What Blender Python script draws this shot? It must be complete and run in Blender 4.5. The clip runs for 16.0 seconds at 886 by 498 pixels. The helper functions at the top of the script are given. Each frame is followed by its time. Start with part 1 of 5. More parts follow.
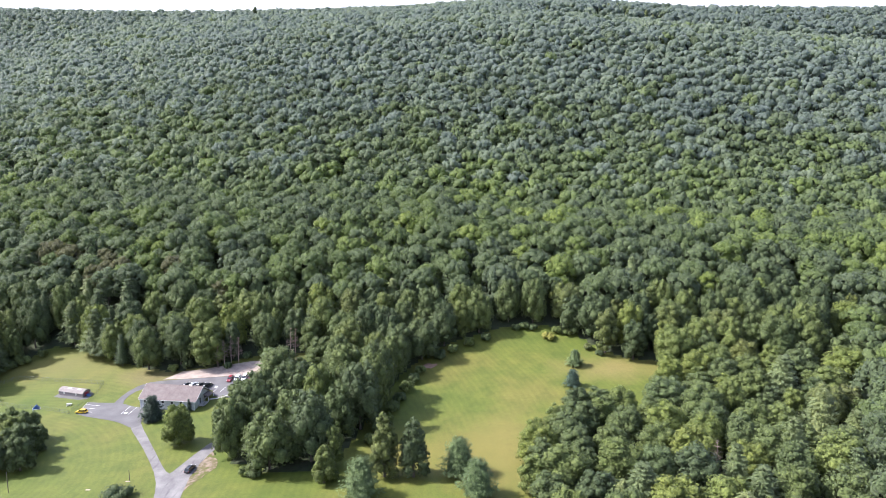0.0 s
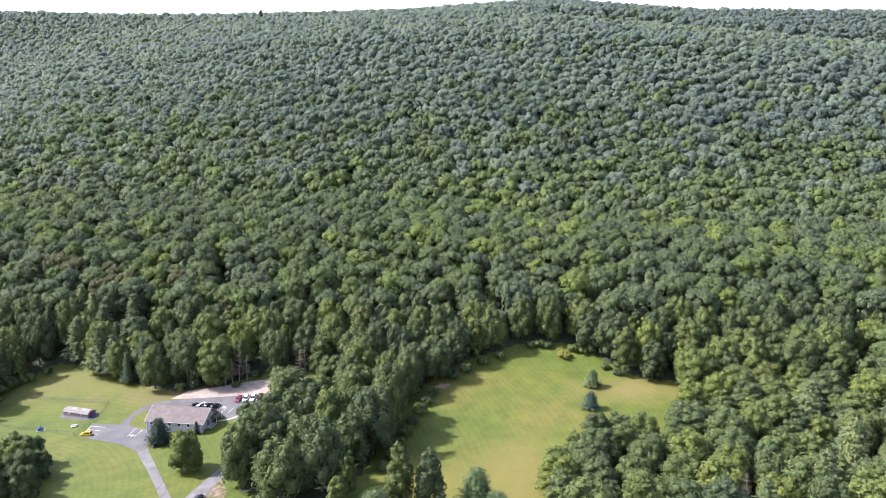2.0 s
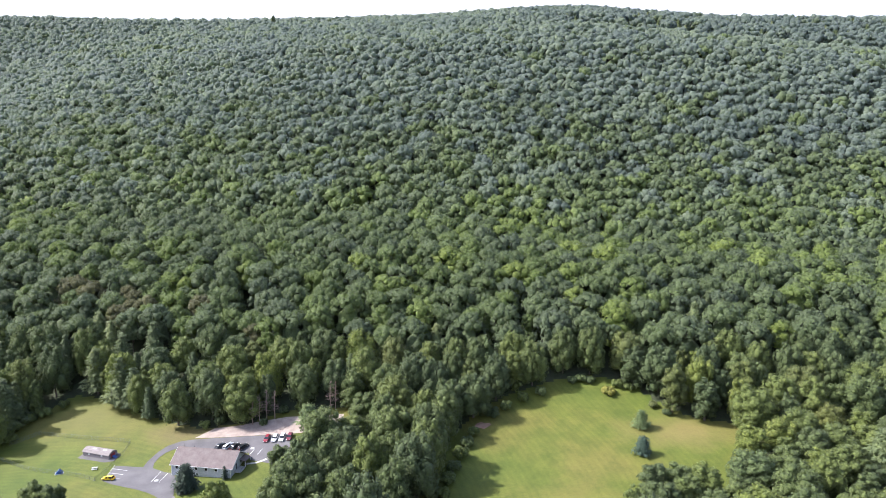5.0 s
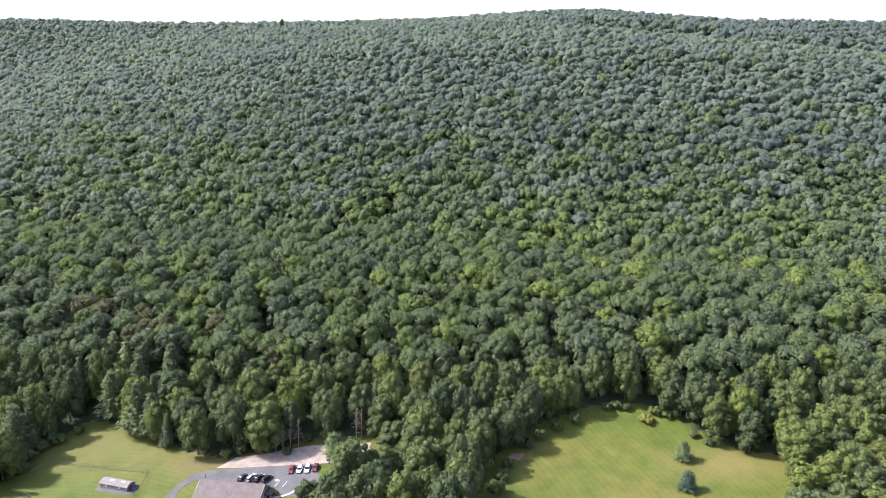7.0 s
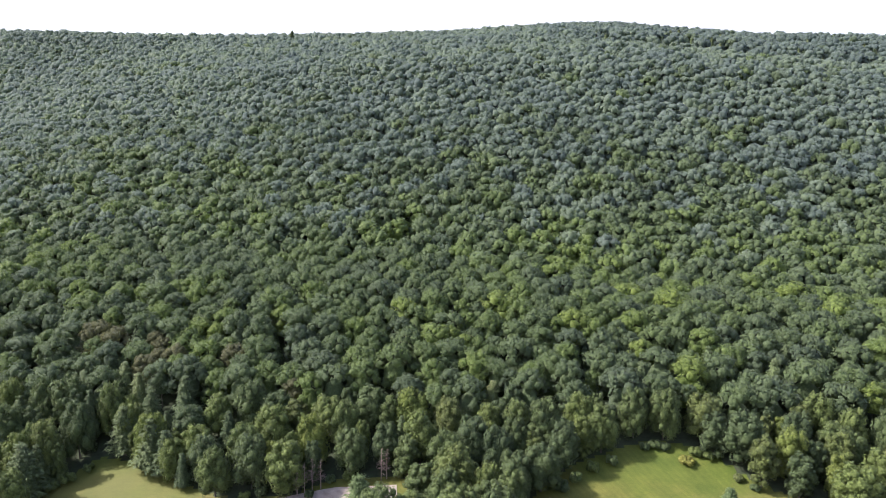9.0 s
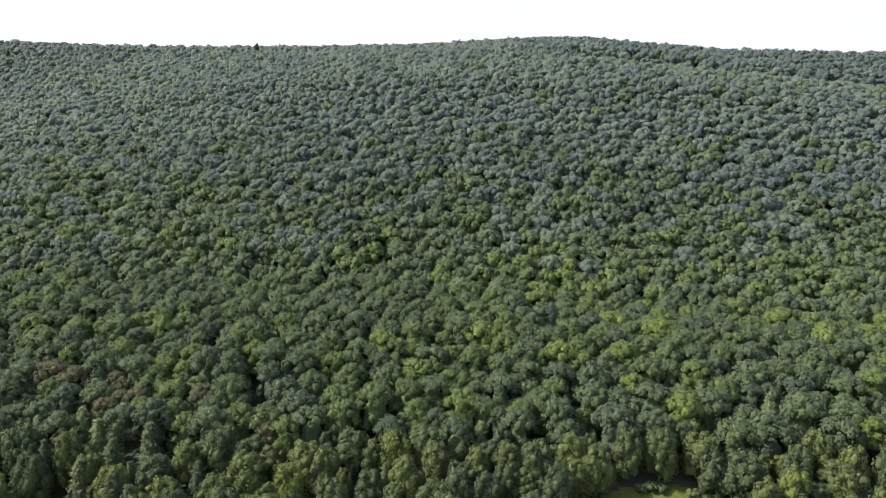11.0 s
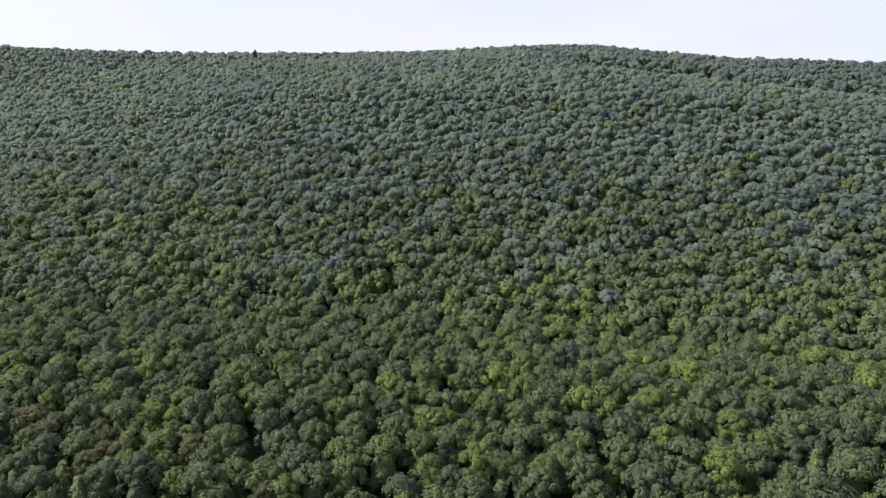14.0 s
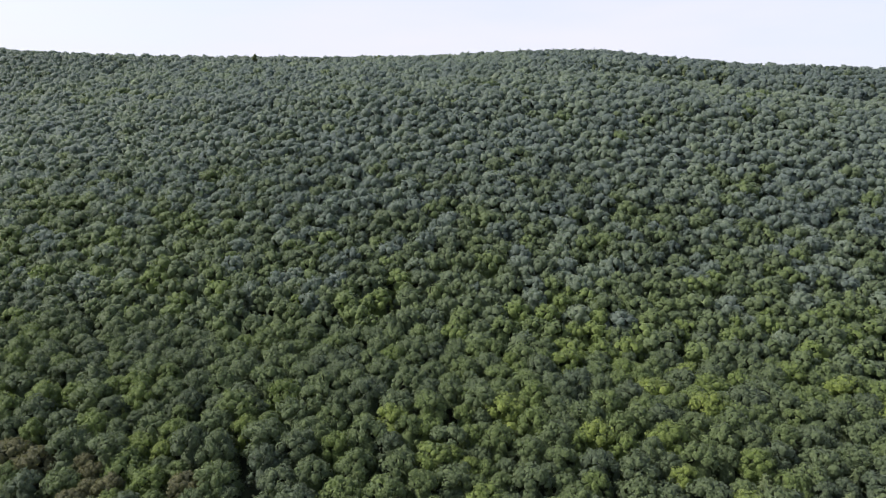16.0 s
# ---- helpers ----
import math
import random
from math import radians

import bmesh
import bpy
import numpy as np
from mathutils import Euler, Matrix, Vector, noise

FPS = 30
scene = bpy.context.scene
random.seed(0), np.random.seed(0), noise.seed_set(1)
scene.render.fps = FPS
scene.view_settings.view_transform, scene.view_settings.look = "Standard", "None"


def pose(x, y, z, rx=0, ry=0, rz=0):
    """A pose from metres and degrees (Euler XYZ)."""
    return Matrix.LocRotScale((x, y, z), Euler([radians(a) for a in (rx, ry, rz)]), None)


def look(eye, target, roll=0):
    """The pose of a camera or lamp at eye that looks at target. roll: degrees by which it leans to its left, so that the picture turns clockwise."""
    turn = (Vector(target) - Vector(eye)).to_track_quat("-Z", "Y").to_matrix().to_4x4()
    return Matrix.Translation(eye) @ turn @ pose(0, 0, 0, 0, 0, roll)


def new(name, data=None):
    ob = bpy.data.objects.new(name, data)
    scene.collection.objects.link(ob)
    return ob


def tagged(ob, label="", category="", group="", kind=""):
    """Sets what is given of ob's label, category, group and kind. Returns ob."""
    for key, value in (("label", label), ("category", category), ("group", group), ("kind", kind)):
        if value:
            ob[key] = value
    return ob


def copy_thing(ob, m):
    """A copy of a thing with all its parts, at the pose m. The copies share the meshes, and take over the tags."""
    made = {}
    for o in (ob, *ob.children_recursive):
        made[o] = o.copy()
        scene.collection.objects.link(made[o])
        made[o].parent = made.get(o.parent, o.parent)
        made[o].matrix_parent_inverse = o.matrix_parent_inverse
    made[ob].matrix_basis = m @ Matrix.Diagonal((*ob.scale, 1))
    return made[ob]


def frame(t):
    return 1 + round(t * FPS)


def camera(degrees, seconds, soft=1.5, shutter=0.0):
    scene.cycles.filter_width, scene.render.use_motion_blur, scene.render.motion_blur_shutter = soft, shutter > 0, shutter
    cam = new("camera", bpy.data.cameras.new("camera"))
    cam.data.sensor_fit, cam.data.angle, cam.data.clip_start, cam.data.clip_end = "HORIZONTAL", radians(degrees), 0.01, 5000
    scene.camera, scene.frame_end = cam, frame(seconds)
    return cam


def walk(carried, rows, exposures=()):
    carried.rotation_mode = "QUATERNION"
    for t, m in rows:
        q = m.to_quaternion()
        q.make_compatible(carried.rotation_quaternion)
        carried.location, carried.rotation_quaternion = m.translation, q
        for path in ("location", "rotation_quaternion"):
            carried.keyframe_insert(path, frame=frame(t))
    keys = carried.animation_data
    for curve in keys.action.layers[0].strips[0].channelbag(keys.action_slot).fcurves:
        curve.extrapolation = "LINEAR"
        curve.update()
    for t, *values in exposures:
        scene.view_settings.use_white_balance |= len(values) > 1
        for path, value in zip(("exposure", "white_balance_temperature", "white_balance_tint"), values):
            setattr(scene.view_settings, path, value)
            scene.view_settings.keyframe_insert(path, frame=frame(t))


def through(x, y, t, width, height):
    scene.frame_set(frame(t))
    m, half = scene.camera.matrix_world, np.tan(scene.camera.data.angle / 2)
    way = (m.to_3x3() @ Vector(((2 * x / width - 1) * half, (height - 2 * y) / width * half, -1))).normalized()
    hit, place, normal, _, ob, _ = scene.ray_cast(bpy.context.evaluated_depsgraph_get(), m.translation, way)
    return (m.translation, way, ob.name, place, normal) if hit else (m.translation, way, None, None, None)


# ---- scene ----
cam = camera(65.2, 16.0, soft=0.6)
METRES, EYE, TILT, LEAN, TURN = 140.0, 105.0, -9.0, 0.0, 0.0
ROWS = [
    (0.0, 0.0, 0.0, 0.0, 0.0, 0.0, -0.0),
    (0.5, -0.0026, 0.0103, 0.0122, 0.11, -0.0, -0.06),
    (1.0, -0.0079, 0.0234, 0.0248, 0.18, -0.01, -0.05),
    (1.5, -0.0166, 0.0377, 0.0379, 0.27, -0.03, -0.04),
    (2.0, -0.0278, 0.0531, 0.0514, 0.33, -0.05, -0.05),
    (2.5, -0.0413, 0.0695, 0.0654, 0.39, -0.05, -0.06),
    (3.0, -0.0564, 0.0864, 0.0798, 0.45, -0.05, -0.08),
    (3.5, -0.0732, 0.1039, 0.0946, 0.51, -0.07, -0.11),
    (4.0, -0.0914, 0.1221, 0.1098, 0.55, -0.08, -0.13),
    (6.5, -0.1933, 0.2186, 0.1855, 0.66, -0.07, -0.28),
    (7.0, -0.2154, 0.2392, 0.2009, 0.67, -0.1, -0.3),
    (7.5, -0.2365, 0.2604, 0.2161, 0.7, -0.12, -0.3),
    (8.0, -0.2558, 0.2826, 0.2316, 0.76, -0.16, -0.33),
    (8.5, -0.2734, 0.3059, 0.2478, 0.82, 0.12, -0.38),
    (9.0, -0.29, 0.3298, 0.2641, 0.89, 0.54, -0.46),
    (11.5, -0.3571, 0.4599, 0.3532, -2.41, 1.27, 0.11),
    (12.0, -0.3661, 0.488, 0.3717, -2.37, 1.28, 0.1),
    (12.5, -0.3737, 0.5166, 0.39, -2.35, 1.29, 0.05),
    (13.0, -0.3792, 0.5456, 0.4079, -2.32, 1.29, -0.0),
    (13.5, -0.3839, 0.5745, 0.426, -2.3, 1.29, -0.07),
    (14.0, -0.3873, 0.6041, 0.4433, -2.27, 1.32, -0.12),
    (14.5, -0.3902, 0.6339, 0.4608, -2.25, 1.31, -0.17),
    (15.0, -0.392, 0.6637, 0.4783, -2.22, 1.3, -0.24),
    (15.5, -0.3933, 0.6933, 0.4956, -2.18, 1.32, -0.29),
    (16.0, -0.3942, 0.7233, 0.513, -2.13, 1.35, -0.32),
]
walk(cam, [(t, pose(0, 0, EYE, TILT, LEAN, TURN) @ pose(METRES * x, METRES * y, METRES * z, 90 + pitch, roll, yaw)) for t, x, y, z, yaw, pitch, roll in ROWS],
     [(0, 1.50, 5850, 16), (4, 1.44, 5850, 16), (7, 1.36, 5880, 16), (9, 1.20, 5920, 16), (11.5, 0.85, 6050, 15), (16, 0.65, 6080, 15)])

# ---- world, sun ----
SUN_FROM, SUN_HEIGHT = -86.0, 44.0      # degrees: bearing from +y (minus: to the left), elevation
world = bpy.data.worlds.new("sky")
scene.world = world
world.use_nodes = True
wn, wl = world.node_tree.nodes, world.node_tree.links
bg = wn["Background"]
sky = wn.new("ShaderNodeTexSky")
sky.sky_type, sky.sun_disc = "NISHITA", False
sky.sun_elevation, sky.sun_rotation = radians(SUN_HEIGHT), radians(SUN_FROM)
sky.dust_density, sky.air_density = 3.0, 1.2
co = wn.new("ShaderNodeTexCoord")
mp = wn.new("ShaderNodeMapping")
mp.inputs["Scale"].default_value = (1.0, 1.0, 5.0)
cloud = wn.new("ShaderNodeTexNoise")
cloud.inputs["Scale"].default_value, cloud.inputs["Detail"].default_value = 2.2, 7
ramp = wn.new("ShaderNodeMapRange")
ramp.inputs["From Min"].default_value, ramp.inputs["From Max"].default_value = 0.35, 0.68
ramp.inputs["To Min"].default_value, ramp.inputs["To Max"].default_value = 0.70, 0.99
veil = wn.new("ShaderNodeMix")
veil.data_type = "RGBA"
veil.inputs["B"].default_value = (4.1, 4.02, 4.25, 1)      # thin bright cloud veil
wl.new(co.outputs["Generated"], mp.inputs["Vector"])
wl.new(mp.outputs["Vector"], cloud.inputs["Vector"])
wl.new(cloud.outputs["Fac"], ramp.inputs["Value"])
sep = wn.new("ShaderNodeSeparateXYZ")
wl.new(co.outputs["Generated"], sep.inputs["Vector"])
high = wn.new("ShaderNodeMapRange")      # the veil thins out overhead
for k, val in (("From Min", 0.16), ("From Max", 0.60), ("To Min", 1.0), ("To Max", 0.12)):
    high.inputs[k].default_value = val
wl.new(sep.outputs["Z"], high.inputs["Value"])
thin = wn.new("ShaderNodeMath")
thin.operation = "MULTIPLY"
wl.new(ramp.outputs["Result"], thin.inputs[0])
wl.new(high.outputs["Result"], thin.inputs[1])
wl.new(thin.outputs["Value"], veil.inputs["Factor"])
wl.new(sky.outputs["Color"], veil.inputs["A"])
wl.new(veil.outputs["Result"], bg.inputs["Color"])
bg.inputs["Strength"].default_value = 0.145
lamp = bpy.data.lights.new("sun", "SUN")
lamp.energy, lamp.angle, lamp.color = 4.5, radians(0.6), (1.0, 0.94, 0.83)
sun = new("sun", lamp)
a, e = radians(SUN_FROM), radians(SUN_HEIGHT)
sun.matrix_world = look((400 * math.sin(a) * math.cos(e), 400 * math.cos(a) * math.cos(e), 400 * math.sin(e) + 300), (0, 0, 300))

# ---- materials ----
def material(name, rough=0.8, spec=0.3):
    m = bpy.data.materials.new(name)
    m.use_nodes = True
    b = m.node_tree.nodes["Principled BSDF"]
    b.inputs["Roughness"].default_value, b.inputs["Specular IOR Level"].default_value = rough, spec
    return m, m.node_tree.nodes, m.node_tree.links, b


def noise_node(n, l, scale, detail=4, coords="Position", stretch=None, rough=0.55):
    t = n.new("ShaderNodeTexNoise")
    t.inputs["Scale"].default_value, t.inputs["Detail"].default_value = scale, detail
    t.inputs["Roughness"].default_value = rough
    if coords == "Position":
        src = n.new("ShaderNodeNewGeometry").outputs["Position"]
    else:
        src = n.new("ShaderNodeTexCoord").outputs[coords]
    if stretch:
        mm = n.new("ShaderNodeMapping")
        mm.inputs["Scale"].default_value = stretch[:3]
        if len(stretch) > 3:
            mm.inputs["Rotation"].default_value = (0, 0, radians(stretch[3]))
        l.new(src, mm.inputs["Vector"])
        src = mm.outputs["Vector"]
    l.new(src, t.inputs["Vector"])
    return t.outputs["Fac"]


def ramp_node(n, l, fac, stops):
    r = n.new("ShaderNodeValToRGB")
    el = r.color_ramp.elements
    while len(el) < len(stops):
        el.new(0.5)
    for s, (p, c) in zip(el, stops):
        s.position, s.color = p, (*c, 1)
    l.new(fac, r.inputs["Fac"])
    return r.outputs["Color"]


def mix_node(n, l, fac, a, b, mode="MIX"):
    x = n.new("ShaderNodeMix")
    x.data_type, x.blend_type = "RGBA", mode
    for sock, val in (("Factor", fac), ("A", a), ("B", b)):
        if isinstance(val, (int, float)):
            x.inputs[sock].default_value = val
        elif isinstance(val, tuple):
            x.inputs[sock].default_value = (*val, 1)
        else:
            l.new(val, x.inputs[sock])
    return x.outputs["Result"]


def bump_node(n, l, b, height, strength, distance):
    k = n.new("ShaderNodeBump")
    k.inputs["Strength"].default_value, k.inputs["Distance"].default_value = strength, distance
    l.new(height, k.inputs["Height"])
    l.new(k.outputs["Normal"], b.inputs["Normal"])


def plain(name, colour, rough=0.6, spec=0.4, metal=0.0, vary=0.12, scale=3.0, bump=0.0):
    """A painted or cast surface with slight staining."""
    m, n, l, b = material(name, rough, spec)
    f = noise_node(n, l, scale, 5, "Object")
    lo = tuple(c * (1 - vary) for c in colour)
    hi = tuple(min(1, c * (1 + vary)) for c in colour)
    l.new(ramp_node(n, l, f, [(0.3, lo), (0.7, hi)]), b.inputs["Base Color"])
    b.inputs["Metallic"].default_value = metal
    if bump:
        bump_node(n, l, b, noise_node(n, l, scale * 12, 3, "Object"), bump, 0.02)
    return m


def foliage(name, stops, source, rough=0.6, spec=0.14, through=0.20, fine=1.9, calm=1.0, sheen=0.05):
    """Leaves: colour by tree, lighter and darker sprays within a tree, some light passing through."""
    m, n, l, b = material(name, rough, spec)
    b.inputs["Sheen Weight"].default_value, b.inputs["Sheen Roughness"].default_value = sheen, 0.55
    b.inputs["Sheen Tint"].default_value = (0.86, 0.93, 1.0, 1)      # bluish sheen that stands in for haze, strongest on the far leaves
    if source == "tree":
        at = n.new("ShaderNodeAttribute")
        at.attribute_name = "tint"
        f = at.outputs["Fac"]
    else:
        f = n.new("ShaderNodeObjectInfo").outputs["Random"]
    colour = ramp_node(n, l, f, stops)
    sprays = noise_node(n, l, 0.8, 5, rough=0.65)
    leaf = noise_node(n, l, fine, 5, rough=0.72)
    colour = mix_node(n, l, calm, colour, ramp_node(n, l, sprays, [(0.3, (0.66, 0.68, 0.68)), (0.7, (1.32, 1.28, 1.18))]), "MULTIPLY")
    colour = mix_node(n, l, calm, colour, ramp_node(n, l, leaf, [(0.34, (0.48, 0.49, 0.52)), (0.5, (1.0, 1.0, 1.0)), (0.66, (1.45, 1.43, 1.36))]), "MULTIPLY")
    spray = n.new("ShaderNodeNewGeometry").outputs["Random Per Island"]
    colour = mix_node(n, l, calm, colour, ramp_node(n, l, spray, [(0.0, (0.86, 0.87, 0.89)), (1.0, (1.15, 1.13, 1.09))]), "MULTIPLY")
    l.new(colour, b.inputs["Base Color"])
    bough = n.new("ShaderNodeAttribute")      # the way its bough faces
    bough.attribute_name = "bough"
    turn = n.new("ShaderNodeVectorTransform")
    turn.vector_type, turn.convert_from, turn.convert_to = "NORMAL", "OBJECT", "WORLD"
    l.new(bough.outputs["Vector"], turn.inputs["Vector"])
    own = n.new("ShaderNodeVectorMath")
    own.operation = "SCALE"
    own.inputs["Scale"].default_value = 0.55
    l.new(n.new("ShaderNodeNewGeometry").outputs["Normal"], own.inputs[0])
    both = n.new("ShaderNodeVectorMath")
    l.new(turn.outputs["Vector"], both.inputs[0])
    l.new(own.outputs["Vector"], both.inputs[1])
    facing = n.new("ShaderNodeVectorMath")
    facing.operation = "NORMALIZE"
    l.new(both.outputs["Vector"], facing.inputs[0])
    bump_node(n, l, b, leaf, 0.8, 0.5)
    l.new(facing.outputs["Vector"], b.inputs["Normal"].links[0].from_node.inputs["Normal"])
    tr = n.new("ShaderNodeBsdfTranslucent")
    l.new(mix_node(n, l, 1.0, colour, (1.22, 1.28, 0.70), "MULTIPLY"), tr.inputs["Color"])
    sh = n.new("ShaderNodeMixShader")
    sh.inputs["Fac"].default_value = through
    l.new(b.outputs["BSDF"], sh.inputs[1])
    l.new(tr.outputs["BSDF"], sh.inputs[2])
    l.new(sh.outputs["Shader"], n["Material Output"].inputs["Surface"])
    return m


BROAD = [(0.0, (0.0634, 0.0874, 0.0514)), (0.22, (0.0711, 0.0957, 0.0498)), (0.5, (0.0809, 0.1104, 0.0477)), (0.78, (0.1011, 0.1398, 0.0370)), (0.95, (0.1325, 0.1730, 0.0386)), (1.0, (0.0891, 0.0902, 0.0406))]
DEEP_GREEN = [(0.0, (0.0584, 0.0820, 0.0374)), (0.5, (0.0806, 0.1070, 0.0392)), (0.86, (0.1088, 0.1380, 0.0383)), (0.93, (0.1007, 0.1260, 0.0374)), (1.0, (0.0946, 0.1100, 0.0383))]
SUNNY = [(0.0, (0.0794, 0.1100, 0.0472)), (0.2, (0.0916, 0.1210, 0.0454)), (0.45, (0.1099, 0.1400, 0.0401)), (0.75, (0.1323, 0.1640, 0.0393)), (0.92, (0.1303, 0.1560, 0.0393)), (1.0, (0.1079, 0.1220, 0.0393))]
# upper-slope leaves: distance haze put into a paler, bluer, flatter colour
HIGH_HAZE = [(0.0, (0.088, 0.117, 0.102)), (0.5, (0.114, 0.147, 0.116)), (1.0, (0.146, 0.184, 0.104))]
leaf_far = foliage("forest_leaves", BROAD, "tree", through=0.28, calm=0.85, sheen=0.10)
leaf_high = foliage("ridge_oak_leaves", HIGH_HAZE, "tree", rough=0.62, spec=0.16, through=0.44, calm=0.40, sheen=0.20)
leaf_near = foliage("tree_leaves", DEEP_GREEN, "object", through=0.12)
leaf_sunny = foliage("light_tree_leaves", SUNNY, "object")
needle_stops = [(0.0, (0.084, 0.114, 0.052)), (0.6, (0.112, 0.142, 0.056)), (1.0, (0.150, 0.174, 0.064))]
needle_far = foliage("forest_needles", needle_stops, "tree", spec=0.25, through=0.15)
needle_near = foliage("tree_needles", needle_stops, "object", spec=0.25, through=0.15)
needle_dark = foliage("dark_needles", [(0, (0.026, 0.042, 0.030)), (1, (0.034, 0.052, 0.034))], "object", spec=0.2, through=0.08)
needle_mid = foliage("green_needles", [(0, (0.066, 0.092, 0.044)), (1, (0.098, 0.124, 0.052))], "object", through=0.1)
needle_young = foliage("young_needles", [(0, (0.080, 0.116, 0.050)), (1, (0.098, 0.134, 0.056))], "object", through=0.15)
needle_blue = foliage("blue_needles", [(0, (0.046, 0.076, 0.056)), (1, (0.056, 0.086, 0.062))], "object", through=0.1)
leaf_yellow = foliage("yellow_leaves", [(0, (0.19, 0.19, 0.045)), (1, (0.21, 0.205, 0.05))], "object")

bark, n, l, b = material("bark", 0.9, 0.2)
l.new(ramp_node(n, l, noise_node(n, l, 3.0, 5, "Object", (1, 1, 0.2)), [(0.3, (0.045, 0.037, 0.030)), (0.7, (0.13, 0.11, 0.092))]), b.inputs["Base Color"])
dead_bark, n, l, b = material("dead_bark", 0.9, 0.2)
l.new(ramp_node(n, l, noise_node(n, l, 2.0, 5, "Object"), [(0.3, (0.15, 0.105, 0.09)), (0.7, (0.28, 0.215, 0.19))]), b.inputs["Base Color"])

grass, n, l, b = material("mown_grass", 0.75, 0.25)
wide = noise_node(n, l, 0.022, 4)
mid = noise_node(n, l, 0.16, 5)
blade = noise_node(n, l, 2.4, 4)
stripe = noise_node(n, l, 0.5, 3, "Position", (0.12, 1.0, 1.0, 8))
c1 = ramp_node(n, l, wide, [(0.34, (0.057, 0.080, 0.010)), (0.50, (0.074, 0.088, 0.013)), (0.66, (0.096, 0.093, 0.019))])
c1 = mix_node(n, l, 1.0, c1, ramp_node(n, l, mid, [(0.3, (0.80, 0.84, 0.80)), (0.7, (1.20, 1.14, 1.2))]), "MULTIPLY")
c1 = mix_node(n, l, 1.0, c1, ramp_node(n, l, stripe, [(0.3, (0.975, 0.98, 0.975)), (0.7, (1.025, 1.02, 1.02))]), "MULTIPLY")
rings = n.new("ShaderNodeTexWave")
rings.wave_type, rings.rings_direction = "RINGS", "Z"
rings.inputs["Scale"].default_value, rings.inputs["Distortion"].default_value, rings.inputs["Detail"].default_value = 0.13, 7.0, 3.0
rings.inputs["Detail Scale"].default_value = 0.15
rm = n.new("ShaderNodeMapping")
rm.inputs["Location"].default_value = (168, -196, 0)
l.new(n.new("ShaderNodeNewGeometry").outputs["Position"], rm.inputs["Vector"])
l.new(rm.outputs["Vector"], rings.inputs["Vector"])
c1 = mix_node(n, l, 1.0, c1, ramp_node(n, l, rings.outputs["Fac"], [(0.2, (0.945, 0.955, 0.94)), (0.8, (1.03, 1.03, 1.03))]), "MULTIPLY")
c1 = mix_node(n, l, 1.0, c1, ramp_node(n, l, blade, [(0.3, (0.80, 0.82, 0.80)), (0.7, (1.20, 1.18, 1.18))]), "MULTIPLY")
pos = n.new("ShaderNodeNewGeometry").outputs["Position"]
rag = noise_node(n, l, 0.055, 7, rough=0.68)
for cx, cy, rx, ry, dry in ((72, 271, 24, 11, (0.156, 0.122, 0.044)), (20, 212, 20, 30, (0.144, 0.114, 0.034)), (-4, 210, 26, 20, (0.124, 0.110, 0.024)), (-165, 299, 34, 13, (0.104, 0.098, 0.026)), (-120, 284, 16, 7, (0.112, 0.088, 0.040))):
    mm = n.new("ShaderNodeMapping")
    mm.inputs["Scale"].default_value = (1 / rx, 1 / ry, 0)
    mm.inputs["Location"].default_value = (-cx / rx, -cy / ry, 0)
    l.new(pos, mm.inputs["Vector"])
    ln = n.new("ShaderNodeVectorMath")
    ln.operation = "LENGTH"
    l.new(mm.outputs["Vector"], ln.inputs[0])
    ad = n.new("ShaderNodeMath")
    ad.operation = "MULTIPLY_ADD"
    l.new(rag, ad.inputs[0])
    ad.inputs[1].default_value = 2.6
    l.new(ln.outputs["Value"], ad.inputs[2])
    mr = n.new("ShaderNodeMapRange")
    for k, val in (("From Min", 1.35), ("From Max", 2.7), ("To Min", 0.74), ("To Max", 0.0)):
        mr.inputs[k].default_value = val
    l.new(ad.outputs["Value"], mr.inputs["Value"])
    dryc = mix_node(n, l, 1.0, dry, ramp_node(n, l, blade, [(0.3, (0.82, 0.82, 0.80)), (0.7, (1.18, 1.18, 1.16))]), "MULTIPLY")
    c1 = mix_node(n, l, mr.outputs["Result"], c1, dryc)
l.new(c1, b.inputs["Base Color"])
bump_node(n, l, b, blade, 0.5, 0.12)

litter, n, l, b = material("forest_floor", 0.95, 0.1)
l.new(ramp_node(n, l, noise_node(n, l, 0.5, 6), [(0.3, (0.030, 0.040, 0.022)), (0.5, (0.044, 0.050, 0.030)), (0.75, (0.042, 0.064, 0.028))]), b.inputs["Base Color"])

asphalt, n, l, b = material("asphalt", 0.85, 0.3)
f1, f2 = noise_node(n, l, 0.18, 5), noise_node(n, l, 6.0, 4)
ca = ramp_node(n, l, f1, [(0.3, (0.076, 0.072, 0.076)), (0.7, (0.112, 0.107, 0.111))])
l.new(mix_node(n, l, 1.0, ca, ramp_node(n, l, f2, [(0.3, (0.85, 0.85, 0.85)), (0.7, (1.12, 1.12, 1.12))]), "MULTIPLY"), b.inputs["Base Color"])
worn, n, l, b = material("worn_asphalt", 0.88, 0.25)
f1, f2, f3 = noise_node(n, l, 0.22, 6), noise_node(n, l, 6.0, 4), noise_node(n, l, 0.9, 3, "Position", (1.0, 0.18, 1.0, -28))
ca = ramp_node(n, l, f1, [(0.28, (0.098, 0.092, 0.095)), (0.5, (0.135, 0.127, 0.128)), (0.72, (0.175, 0.165, 0.162))])
ca = mix_node(n, l, 1.0, ca, ramp_node(n, l, f3, [(0.30, (0.72, 0.72, 0.74)), (0.42, (1.0, 1.0, 1.0))]), "MULTIPLY")
